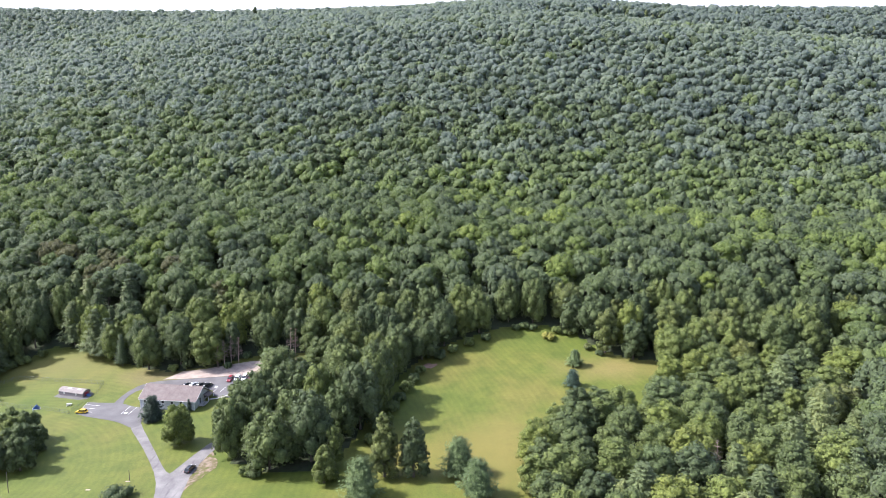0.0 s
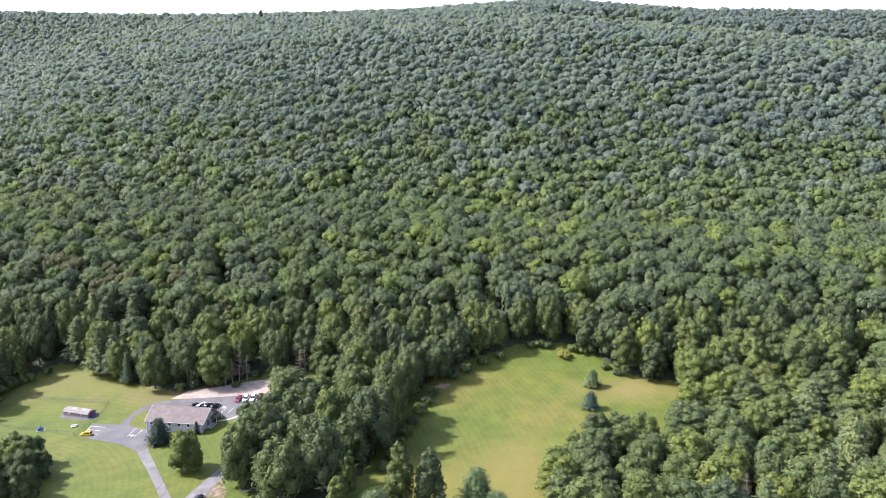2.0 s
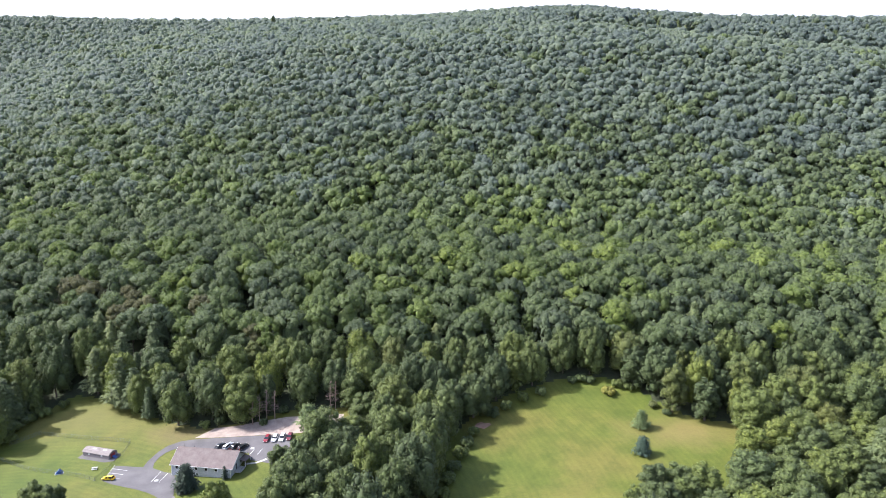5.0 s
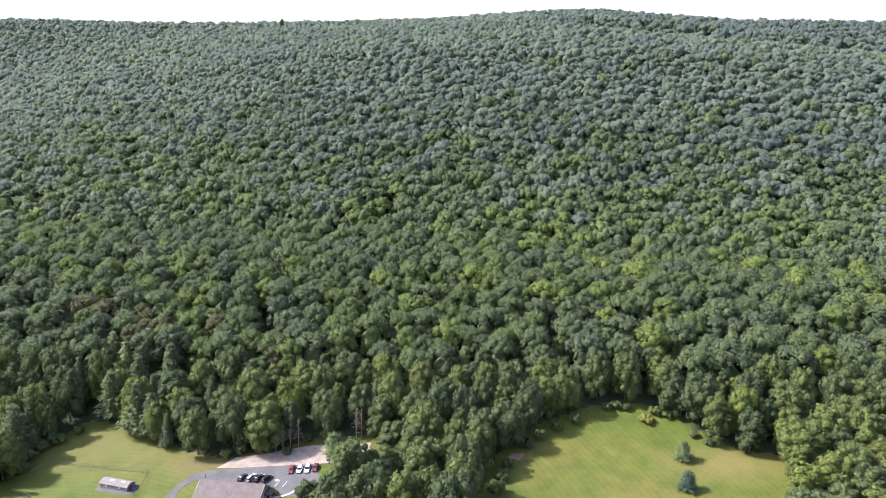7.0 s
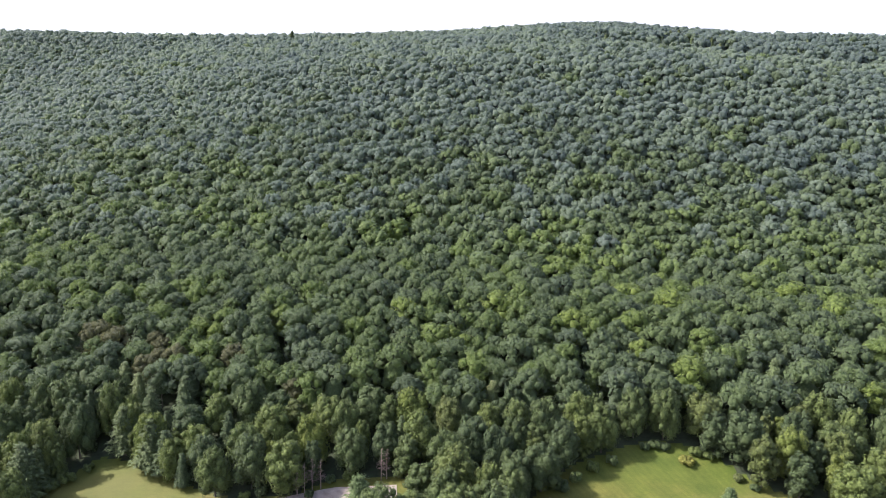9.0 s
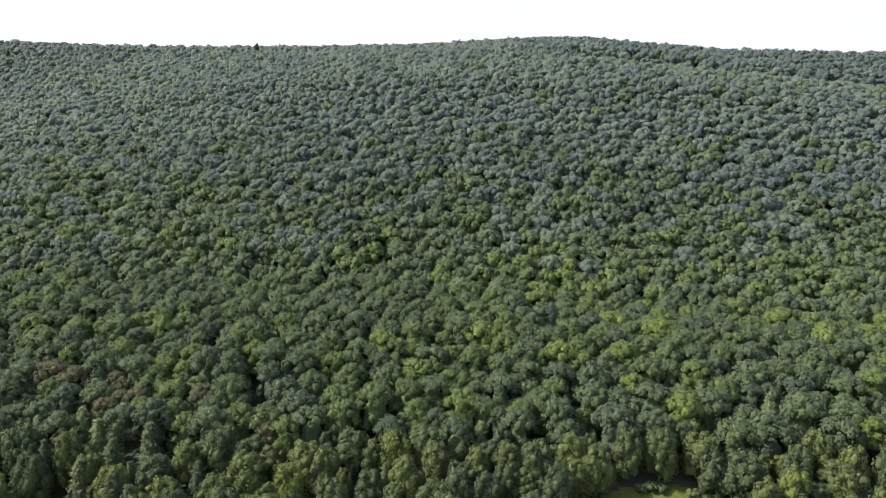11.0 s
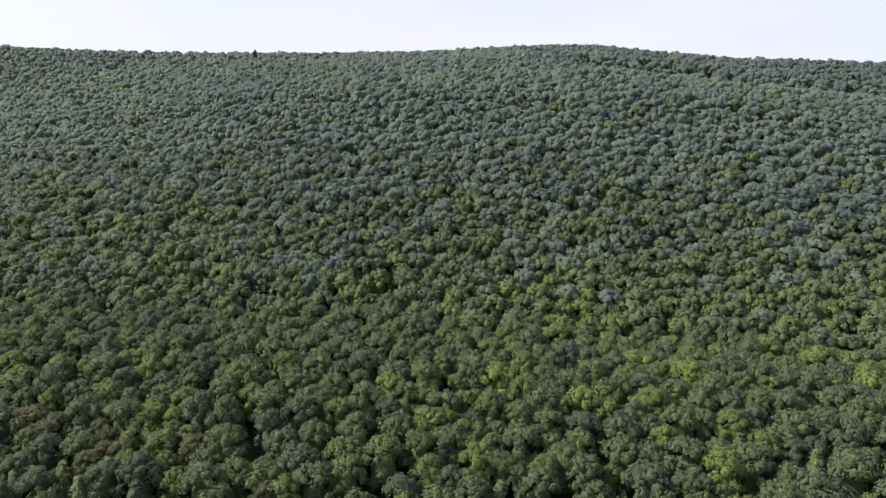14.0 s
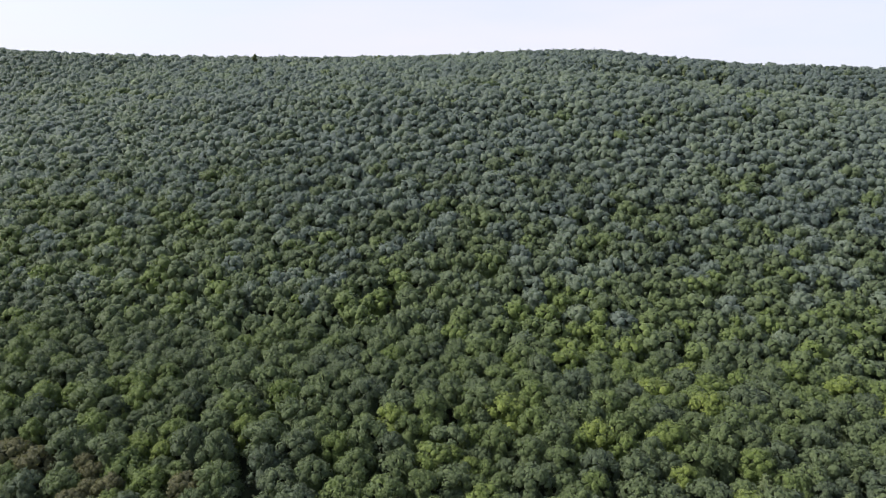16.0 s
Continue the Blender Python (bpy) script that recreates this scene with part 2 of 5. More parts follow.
l.new(mix_node(n, l, 1.0, ca, ramp_node(n, l, f2, [(0.3, (0.85, 0.85, 0.85)), (0.7, (1.12, 1.12, 1.12))]), "MULTIPLY"), b.inputs["Base Color"])
gravel, n, l, b = material("pale_gravel", 0.95, 0.2)
f1, f2 = noise_node(n, l, 0.35, 6), noise_node(n, l, 3.5, 4)
ca = ramp_node(n, l, f1, [(0.3, (0.215, 0.170, 0.146)), (0.7, (0.325, 0.272, 0.238))])
l.new(mix_node(n, l, 1.0, ca, ramp_node(n, l, f2, [(0.3, (0.86, 0.86, 0.86)), (0.7, (1.1, 1.1, 1.1))]), "MULTIPLY"), b.inputs["Base Color"])
bump_node(n, l, b, f2, 0.5, 0.1)
dirt, n, l, b = material("bare_dirt", 0.95, 0.2)
l.new(ramp_node(n, l, noise_node(n, l, 0.6, 6), [(0.34, (0.070, 0.082, 0.016)), (0.44, (0.098, 0.084, 0.044)), (0.54, (0.150, 0.118, 0.088)), (0.74, (0.205, 0.160, 0.126))]), b.inputs["Base Color"])

# ---- the lie of the land ----
UP = [120, 200, 240, 264, 290, 320, 370, 430, 500, 590, 690, 800, 900]
BASE = [-0.26, 3.39, 4.63, 9.11, 13.42, 23.85, 43.69, 56.26, 89.87, 139.17, 195.94, 236.08, 262.24]
CROSS = [1.09, 3.24, 3.99, 3.61, 1.86, 0.15, -1.57, -3.27, -4.22, -3.46, -1.65, -1.0, -1.18]
BOW = [-0.36, 0.54, 0.61, -0.06, -0.43, -0.42, -0.47, -0.59, -1.0, -1.65, -1.73, -0.86, 0.21]
RIDGE_X = [-600, -500, -370, -240, -130, -40, 20, 90, 150, 190, 240, 290, 350, 420, 500]
RIDGE_Z = [271, 266, 261, 258.5, 258, 259, 262, 265, 263.5, 259.5, 255, 250, 248, 246, 244]


def ground_z(x, y):
    """Height of the ground: valley floor, then the wooded mountainside up to its ridge."""
    x, y = np.asarray(x, float), np.asarray(y, float)
    u = np.clip(x, -600, 500) / 100
    z = 0
    for d in (-9, -4.5, 0, 4.5, 9):
        v = y + 0.145 * np.clip(x, -700, 700) + d
        z = z + np.interp(v, UP, BASE) + np.interp(v, UP, CROSS) * u + np.interp(v, UP, BOW) * u * u
    v = y + 0.145 * np.clip(x, -700, 700)
    w = np.clip((v - 640) / 230, 0, 1)
    w = w * w * (3 - 2 * w)
    top = np.interp(u * 100, RIDGE_X, RIDGE_Z)
    end = BASE[-1] + CROSS[-1] * u + BOW[-1] * u * u
    bench = 9 * np.exp(-((v - 788) / 20) ** 2) * np.clip((x - 70) / 90, 0, 1)
    return z / 5 + (top - end) * w - bench - 0.22 * np.clip(v - 930, 0, 1200)


CLEARING = [(-300, -60), (-300, 200), (-215, 232), (-194, 262), (-192, 282), (-195, 294), (-184, 302), (-182, 309.5), (-171, 307), (-162, 305.5), (-155, 298.5), (-146, 293.5), (-135, 288), (-125, 283.5),
            (-118, 281.5), (-108, 282.4), (-98, 282.4), (-94, 285), (-87, 289), (-82, 289.8), (-62, 290), (-58, 280), (-69, 277), (-71, 262), (-78, 247), (-77.5, 224), (-72, 207), (-56, 199),
            (-42, 200), (-34, 202), (-28, 214), (-23.5, 236), (-19.5, 252), (-13, 270), (-3, 286), (9, 294), (26, 300), (36, 303),
            (46, 301), (54, 296), (59, 289), (64, 283), (70, 277), (77, 273), (86, 270), (84, 255), (75, 238), (50, 236), (35, 234),
            (27, 216), (25, 204), (23, 194), (21, 186), (24, 165), (40, 142), (70, 130), (230, 122), (300, -60)]


def inside(poly, x, y):
    x, y = np.asarray(x, float), np.asarray(y, float)
    r = np.zeros(x.shape, bool)
    for (x0, y0), (x1, y1) in zip(poly, poly[1:] + poly[:1]):
        if y0 != y1:
            r ^= ((y0 > y) != (y1 > y)) & (x < (x1 - x0) * (y - y0) / (y1 - y0) + x0)
    return r


def mesh_object(name, verts, polys, mats, index=None, smooth=None):
    me = bpy.data.meshes.new(name)
    me.from_pydata([tuple(v) for v in verts], [], polys)
    for m in mats:
        me.materials.append(m)
    if index is not None:
        me.polygons.foreach_set("material_index", np.asarray(index, np.int32))
    if smooth is not None:
        me.polygons.foreach_set("use_smooth", np.broadcast_to(np.asarray(smooth, bool), (len(polys),)).copy())
    me.update()
    return new(name, me)


def steps(*spans):
    out = []
    for a, b, d in spans:
        out += list(np.arange(a, b, d))
    return np.array(out + [spans[-1][1]], float)


gx = steps((-4200, -900, 300), (-900, -480, 30), (-480, -216, 12), (-216, -42, 3), (-42, 39, 1.5), (39, 96, 3), (96, 480, 12), (480, 900, 30), (900, 4200, 300))
gy = steps((-3600, -300, 300), (-300, 60, 30), (60, 168, 12), (168, 222, 3), (222, 318, 1.5), (318, 960, 12), (960, 1500, 45), (1500, 4500, 300))
X, Y = np.meshgrid(gx, gy)
Z = ground_z(X, Y)
nx, ny = len(gx), len(gy)
polys = [(j * nx + i, j * nx + i + 1, (j + 1) * nx + i + 1, (j + 1) * nx + i) for j in range(ny - 1) for i in range(nx - 1)]
cx, cy = (gx[:-1] + gx[1:]) / 2, (gy[:-1] + gy[1:]) / 2
CX, CY = np.meshgrid(cx, cy)


def off_edge(poly, x, y):
    """Distance from the outline of a polygon."""
    d = np.full(np.shape(x), 1e9)
    for (x0, y0), (x1, y1) in zip(poly, poly[1:] + poly[:1]):
        ex, ey = x1 - x0, y1 - y0
        f = np.clip(((x - x0) * ex + (y - y0) * ey) / (ex * ex + ey * ey), 0, 1)
        d = np.minimum(d, np.hypot(x - x0 - f * ex, y - y0 - f * ey))
    return d


wooded = ~inside(CLEARING, CX, CY) & (CY > 100) & (CY < 1600) & (off_edge(CLEARING, CX, CY) > 5)
ground = mesh_object("ground", np.stack([X, Y, Z], -1).reshape(-1, 3), polys, [grass, litter], wooded.ravel().astype(int), True)
tagged(ground, "mown grass meadow rising into a wooded mountainside", "ground", kind="structure")


def sheet(name, outline, mat, lift=0.06, cell=1.5):
    """A surface that follows the ground inside an outline, cut true to the outline."""
    bm = bmesh.new()
    f = bm.faces.new([bm.verts.new((x, y, 0)) for x, y in outline])
    bmesh.ops.triangulate(bm, faces=[f])
    xs, ys = [p[0] for p in outline], [p[1] for p in outline]
    for k, (lo, hi) in enumerate(((min(xs), max(xs)), (min(ys), max(ys)))):
        c = lo + cell
        while c < hi:
            no = (1, 0, 0) if k == 0 else (0, 1, 0)
            at = (c, 0, 0) if k == 0 else (0, c, 0)
            bmesh.ops.bisect_plane(bm, geom=bm.verts[:] + bm.edges[:] + bm.faces[:], plane_co=at, plane_no=no)
            c += cell
    for v in bm.verts:
        v.co.z = float(ground_z(v.co.x, v.co.y)) + lift
    bmesh.ops.recalc_face_normals(bm, faces=bm.faces)
    for f in bm.faces:
        f.smooth = True
        if f.normal.z < 0:
            f.normal_flip()
    me = bpy.data.meshes.new(name)
    bm.to_mesh(me)
    bm.free()
    me.materials.append(mat)
    return new(name, me)


def ribbon(points, width):
    """The outline of a lane along a line of points."""
    left, right = [], []
    for i, p in enumerate(points):
        a, b = Vector(points[max(i - 1, 0)]), Vector(points[min(i + 1, len(points) - 1)])
        d = (b - a).normalized()
        nrm = Vector((-d.y, d.x)) * width / 2
        left.append(tuple(Vector(p) + nrm))
        right.append(tuple(Vector(p) - nrm))
    return left + right[::-1]


lot = sheet("parking_lot", [(-141.9, 254.2), (-141.6, 264.2), (-136, 263.4), (-130.6, 262.6), (-126.7, 261.8), (-121.3, 258.9), (-117.6, 258.1), (-114.9, 253.0), (-113.4, 247.8), (-111.9, 243.0), (-112.0, 241.2), (-113.6, 240.2), (-115.4, 240.8), (-118.6, 243.4), (-122.2, 245.7), (-126.4, 247.7), (-130.7, 249.3), (-137, 251.6)], asphalt, 0.10)
tagged(lot, "grey asphalt parking lot in front of the house", "parking lot", kind="structure")
back = sheet("back_parking_lot", [(-125.6, 275.5), (-122.4, 278.6), (-118, 279.2), (-107, 279.5), (-80, 279.5), (-76, 268), (-77, 258), (-84, 262), (-92, 264.5), (-93.5, 269), (-117, 272)], asphalt, 0.10)
tagged(back, "grey asphalt parking lot behind the house", "parking lot", kind="structure")
link = sheet("driveway", [(-130.9, 262.4), (-130.6, 267.1), (-129.1, 272.3), (-126.9, 276.0), (-122.4, 278.8), (-120.4, 274.8), (-123.6, 273.4), (-125.9, 271.6), (-127.4, 268.6), (-127.7, 265.0), (-126.9, 261.6)], asphalt, 0.085)
tagged(link, "narrow curved grey asphalt lane beside the house", "driveway", kind="structure")
drive = sheet("driveway", [(-115.2, 241.6), (-112.1, 236.6), (-109.0, 232.3), (-102.7, 223.3), (-96.3, 213.4), (-91.7, 205.9), (-88.4, 199.4), (-86.4, 194.0), (-85.1, 189.0), (-84.2, 182.0), (-80.6, 182.0), (-82.2, 192.0), (-84.9, 201.4), (-86.0, 204.6), (-87.8, 206.0), (-90.7, 210.0), (-96.0, 218.4), (-100.4, 225.2), (-104.9, 232.3), (-108.4, 237.6), (-111.6, 243.0)], worn, 0.085)
tagged(drive, "narrow grey asphalt driveway across the lawn", "driveway", kind="structure")
road = sheet("road", [(-82.5, 150), (-83.4, 176), (-84.4, 190), (-85.6, 199), (-86.3, 204.2), (-85.2, 208.0), (-84.1, 212.4), (-82.6, 218.4), (-81.0, 224.0), (-78.6, 229.6), (-74.6, 239), (-70.0, 237), (-73.6, 228), (-76.4, 222.8), (-77.8, 218.0), (-78.7, 211.0), (-79.0, 202.5), (-78.1, 194.5), (-77.1, 188), (-76.6, 170), (-76.0, 150)], worn, 0.07)
tagged(road, "grey asphalt lane leading into the trees", "road", kind="structure")
pit = sheet("gravel_bank", [(-118, 280.2), (-112, 286), (-102, 287), (-94, 289), (-84, 291), (-61, 291), (-60, 280.6), (-80, 279.7), (-107, 279.7)], gravel, 0.09)
tagged(pit, "pale rough gravel bank behind the parking lot", "gravel", kind="structure")
verge = sheet("dirt_verge", [(-78.3, 219.6), (-76.8, 218.4), (-75.4, 215.0), (-73.8, 213.2), (-73.0, 210.6), (-72.6, 208.0), (-73.6, 205.6), (-74.6, 203.8), (-75.0, 201.8), (-75.4, 200.6), (-76.2, 198.2), (-77.4, 197.0), (-78.0, 193.0), (-78.9, 196.0), (-79.4, 203.0), (-79.0, 211.0)], dirt, 0.05)
tagged(verge, "bare brown dirt beside the lane", "dirt", kind="structure")

# ---- trees ----
def ico(level):
    bm = bmesh.new()
    bmesh.ops.create_icosphere(bm, subdivisions=level, radius=1)
    bm.verts.ensure_lookup_table()
    v = np.array([tuple(p.co) for p in bm.verts])
    f = np.array([[q.index for q in p.verts] for p in bm.faces])
    bm.free()
    return v, f


ICO = {1: ico(1), 2: ico(2)}


def unit(a):
    return a / np.maximum(np.linalg.norm(a, axis=-1, keepdims=True), 1e-9)


def tufts(rng, at, out, size, jitter=0.6, stretch=1.0, thin=1.0, along=None):
    """Sprays of leaves: small three-cornered blades, at points and roughly facing outwards."""
    k = len(at)
    nrm = unit(out + rng.normal(0, jitter, (k, 3)))
    u = unit(np.cross(nrm, rng.normal(0, 1, (k, 3))) if along is None else np.cross(along + rng.normal(0, 0.32, (k, 3)), nrm))
    w = np.cross(nrm, u)
    u = u * thin
    s = size * rng.uniform(0.65, 1.35, (k, 1))
    q = np.stack([at - u * s * 0.95 - w * s * 0.6, at + u * s * rng.uniform(0.6, 1.2, (k, 1)) - w * s * 0.5, at + w * s * stretch * rng.uniform(0.7, 1.3, (k, 1)) + nrm * s * 0.2], 1)
    return q.reshape(-1, 3), np.arange(3 * k).reshape(-1, 3), np.repeat(out, 3, 0)


class Build:
    """Vertices, three- and four-cornered faces with a material slot, gathered for one mesh."""

    def __init__(self):
        self.v, self.t, self.q, self.tm, self.qm, self.ts, self.o, self.n = [], [], [], [], [], [], [], 0

    def add(self, v, f, out=None, slot=0, smooth=True):
        f = np.asarray(f) + self.n
        if f.shape[1] == 3:
            self.t.append(f), self.tm.append(np.full(len(f), slot)), self.ts.append(np.full(len(f), smooth))
        else:
            self.q.append(f), self.qm.append(np.full(len(f), slot))
        self.v.append(np.asarray(v, float))
        self.o.append(np.zeros((len(v), 3)) if out is None else np.asarray(out, float))
        self.n += len(v)

    def arrays(self):
        cat = lambda a, w: np.concatenate(a) if a else np.zeros((0, w), int)
        flat = lambda a: np.concatenate(a) if a else np.zeros(0, int)
        return np.concatenate(self.v), np.concatenate(self.o), cat(self.t, 3), flat(self.tm), flat(self.ts).astype(bool), cat(self.q, 4), flat(self.qm)


def fast_mesh(name, v, out, t, tm, ts, q, qm, mats, tint=None):
    me = bpy.data.meshes.new(name)
    me.vertices.add(len(v))
    me.vertices.foreach_set("co", v.astype(np.float32).ravel())
    me.loops.add(3 * len(t) + 4 * len(q))
    me.loops.foreach_set("vertex_index", np.concatenate([t.ravel(), q.ravel()]).astype(np.int32))
    me.polygons.add(len(t) + len(q))
    me.polygons.foreach_set("loop_start", np.concatenate([np.arange(len(t)) * 3, 3 * len(t) + np.arange(len(q)) * 4]).astype(np.int32))
    me.polygons.foreach_set("material_index", np.concatenate([tm, qm]).astype(np.int32))
    me.polygons.foreach_set("use_smooth", np.concatenate([ts, np.zeros(len(q), bool)]))
    for m in mats:
        me.materials.append(m)
    if tint is not None:
        me.attributes.new("tint", "FLOAT", "POINT").data.foreach_set("value", tint.astype(np.float32))
    me.attributes.new("bough", "FLOAT_VECTOR", "POINT").data.foreach_set("vector", out.astype(np.float32).ravel())
    me.update(calc_edges=True)
    return me


def tube(b, p0, p1, r0, r1, sides=6, slot=0):
    p0, p1 = np.array(p0, float), np.array(p1, float)
    d = unit(p1 - p0)
    u = unit(np.cross(d, [0.3, 0.9, 0.2]))
    w = np.cross(d, u)
    a = np.arange(sides) * 2 * np.pi / sides
    ring = np.cos(a)[:, None] * u + np.sin(a)[:, None] * w
    i = np.arange(sides)
    j = (i + 1) % sides
    b.add(np.concatenate([p0 + ring * r0, p1 + ring * r1]), np.stack([i, j, j + sides, i + sides], 1), None, slot)


SHAPES = {"full": ([-1, -0.6, 0.0, 0.55, 1.0], [0.82, 1.0, 1.0, 0.78, 0.30]), "cone": ([-1, -0.7, 0.0, 0.5, 1.0], [0.9, 1.0, 0.80, 0.5, 0.05])}


def broad_crown(rng, lumps, count, size, radius, half, shape="dome", slot=0, jitter=0.40, dome=0.5, core=0.84, lobe=(0.30, 0.50)):
    """A crown about its own middle, in metres: rounded boughs made of sprays of leaves, with dark gaps between them."""
    b = Build()
    cs, rs = [], []
    for k in range(lumps):
        r = rng.uniform(*lobe) * radius
        a = k * 2.4 + rng.uniform(-0.6, 0.6)
        if shape == "dome":
            h = 0.80 if k == 0 else -0.55 + 1.3 * (k + rng.uniform(0, 1)) / lumps
            wide = math.sqrt(max(0.05, 1 - h * h))
        else:
            h = -1.0 + 1.9 * (k + rng.uniform(0, 1)) / lumps
            wide = np.interp(h, *SHAPES[shape])
            r *= 0.40 + 0.60 * wide
        reach = rng.uniform(0.72, 1.10)
        cs.append(((radius - r * 0.85) * wide * np.cos(a) * reach, (radius - r * 0.85) * wide * np.sin(a) * reach, (half - r * 0.85) * h))
        rs.append(r)
    cs, rs = np.array(cs), np.array(rs)
    many = count * 4
    k = rng.choice(lumps, many, p=rs ** 2 / (rs ** 2).sum())
    d = unit(rng.normal(0, 1, (many, 3)) + [0, 0, 0.3])
    p = cs[k] + d * rs[k, None] * (0.72 + 0.36 * np.sqrt(rng.uniform(0, 1, (many, 1))))
    far = np.ones(many, bool)
    for i, (c, r) in enumerate(zip(cs, rs)):
        far &= (np.linalg.norm(p - c, axis=1) > r * 0.74) | (k == i)
    far &= d[:, 2] > -0.75
    p, d = p[far][:count], d[far][:count]
    b.add(*tufts(rng, p, unit(d + dome * unit(p / (radius, radius, half) + [0, 0, 0.3])), size, jitter), slot, False)
    if shape != "dome":      # the leafy middle that hides the trunk
        iv, jf = ICO[2]
        q = iv * (0.50 * radius, 0.50 * radius, 0.66 * half) * rng.uniform(0.86, 1.08, (len(iv), 1))
        q[:, :2] *= np.interp(iv[:, 2], *SHAPES[shape])[:, None]
        b.add(q, jf, unit(iv + [0, 0, 0.3]), slot, True)
        d = unit(rng.normal(0, 1, (count // 5, 3)))
        p = d * (0.70 * radius, 0.70 * radius, 0.82 * half) * rng.uniform(0.80, 1.05, (len(d), 1))
        p[:, :2] *= np.interp(d[:, 2], *SHAPES[shape])[:, None]
        b.add(*tufts(rng, p, unit(d + [0, 0, 0.3]), size * 1.1, jitter), slot, False)
    iv, jf = ICO[1]
    for c, r in zip(cs, rs):
        q = c + iv * r * core * rng.uniform(0.80, 1.12, (len(iv), 1))
        b.add(q, jf, unit(iv + dome * unit(q / (radius, radius, half) + [0, 0, 0.3])), slot, True)
    return b


def canopy_crown(rng, lumps, count, size, lobe, top=4.3, skirt=6.5, wide=6.0, jitter=0.40, core=0.90, slot=0):
    """The crown of a tree in a closed canopy, about its shoulder: a low dome of small rounded clumps of leaves over a steep skirt."""
    b = Build()
    f = (np.arange(lumps) + rng.uniform(0.2, 0.8, lumps)) / lumps
    a = np.arange(lumps) * 2.39996 + rng.uniform(-0.35, 0.35, lumps)
    rho = np.where(f < 0.66, 0.88 * np.sqrt(f / 0.66), 0.92) * rng.uniform(0.90, 1.08, lumps)
    z = np.where(f < 0.66, top * (1 - 0.85 * rho ** 2.2) - 0.9, -skirt * 0.75 * (f - 0.66) / 0.34 - 0.4) + rng.normal(0, 0.38, lumps)
    rs = rng.uniform(*lobe, lumps) * wide * np.where(f < 0.66, 1.0, 1.12)
    cs = np.stack([rho * (wide - 0.6 * rs) * np.cos(a), rho * (wide - 0.6 * rs) * np.sin(a), z], 1)
    whole = (wide, wide, top + 2.0)
    many = count * 5
    k = rng.choice(lumps, many, p=rs ** 2 / (rs ** 2).sum())
    d = unit(rng.normal(0, 1, (many, 3)) + 0.75 * unit(cs[k] / whole + [0, 0, 0.35]))
    p = cs[k] + d * rs[k, None] * rng.uniform(0.86, 1.10, (many, 1))
    free = d[:, 2] > -0.55
    for i in range(lumps):
        free &= (np.linalg.norm(p - cs[i], axis=1) > rs[i] * 0.90) | (k == i)
    p, d = p[free][:count], d[free][:count]
    b.add(*tufts(rng, p, unit(d + 0.45 * unit(p / whole + [0, 0, 0.3])), size, jitter), slot, False)
    iv, jf = ICO[1]
    for i in range(lumps):
        turn = unit(rng.normal(0, 1, (3, 3)))
        q0 = unit(iv @ np.linalg.qr(turn)[0])
        q = cs[i] + q0 * rs[i] * core * rng.uniform(0.86, 1.12, (len(iv), 1))
        mid, way = q[jf].mean(1), q0[jf].mean(1)
        keep = ((way * unit(cs[i] / whole + [0, 0, 0.25])).sum(1) > -0.30) | (np.hypot(mid[:, 0], mid[:, 1]) > 0.75 * wide)
        keep &= way[:, 2] > -0.72
        for j in range(lumps):
            if j != i:
                keep &= np.linalg.norm(mid - cs[j], axis=1) > rs[j] * core * 0.92
        b.add(q, jf[keep], unit(q0 + 0.45 * unit(q / whole + [0, 0, 0.3])), slot, True)
    ring = np.arange(9) * 2 * np.pi / 9
    rim = np.stack([np.cos(ring), np.sin(ring)], 1)
    v = np.concatenate([np.column_stack([rim * wide * 0.56, np.full(9, -skirt)]), np.column_stack([rim * wide * 0.44, np.full(9, -1.0)]), [[0, 0, top * 0.25]]])
    i = np.arange(9)
    j = (i + 1) % 9
    o = unit(np.concatenate([np.column_stack([rim, np.zeros(9)]), np.column_stack([rim, np.full(9, 0.6)]), [[0, 0, 1]]]))
    b.add(v, np.concatenate([np.stack([i, j, j + 9], 1), np.stack([i, j + 9, i + 9], 1), np.stack([i + 9, j + 9, np.full(9, 18)], 1)]), o, slot, True)
    return b


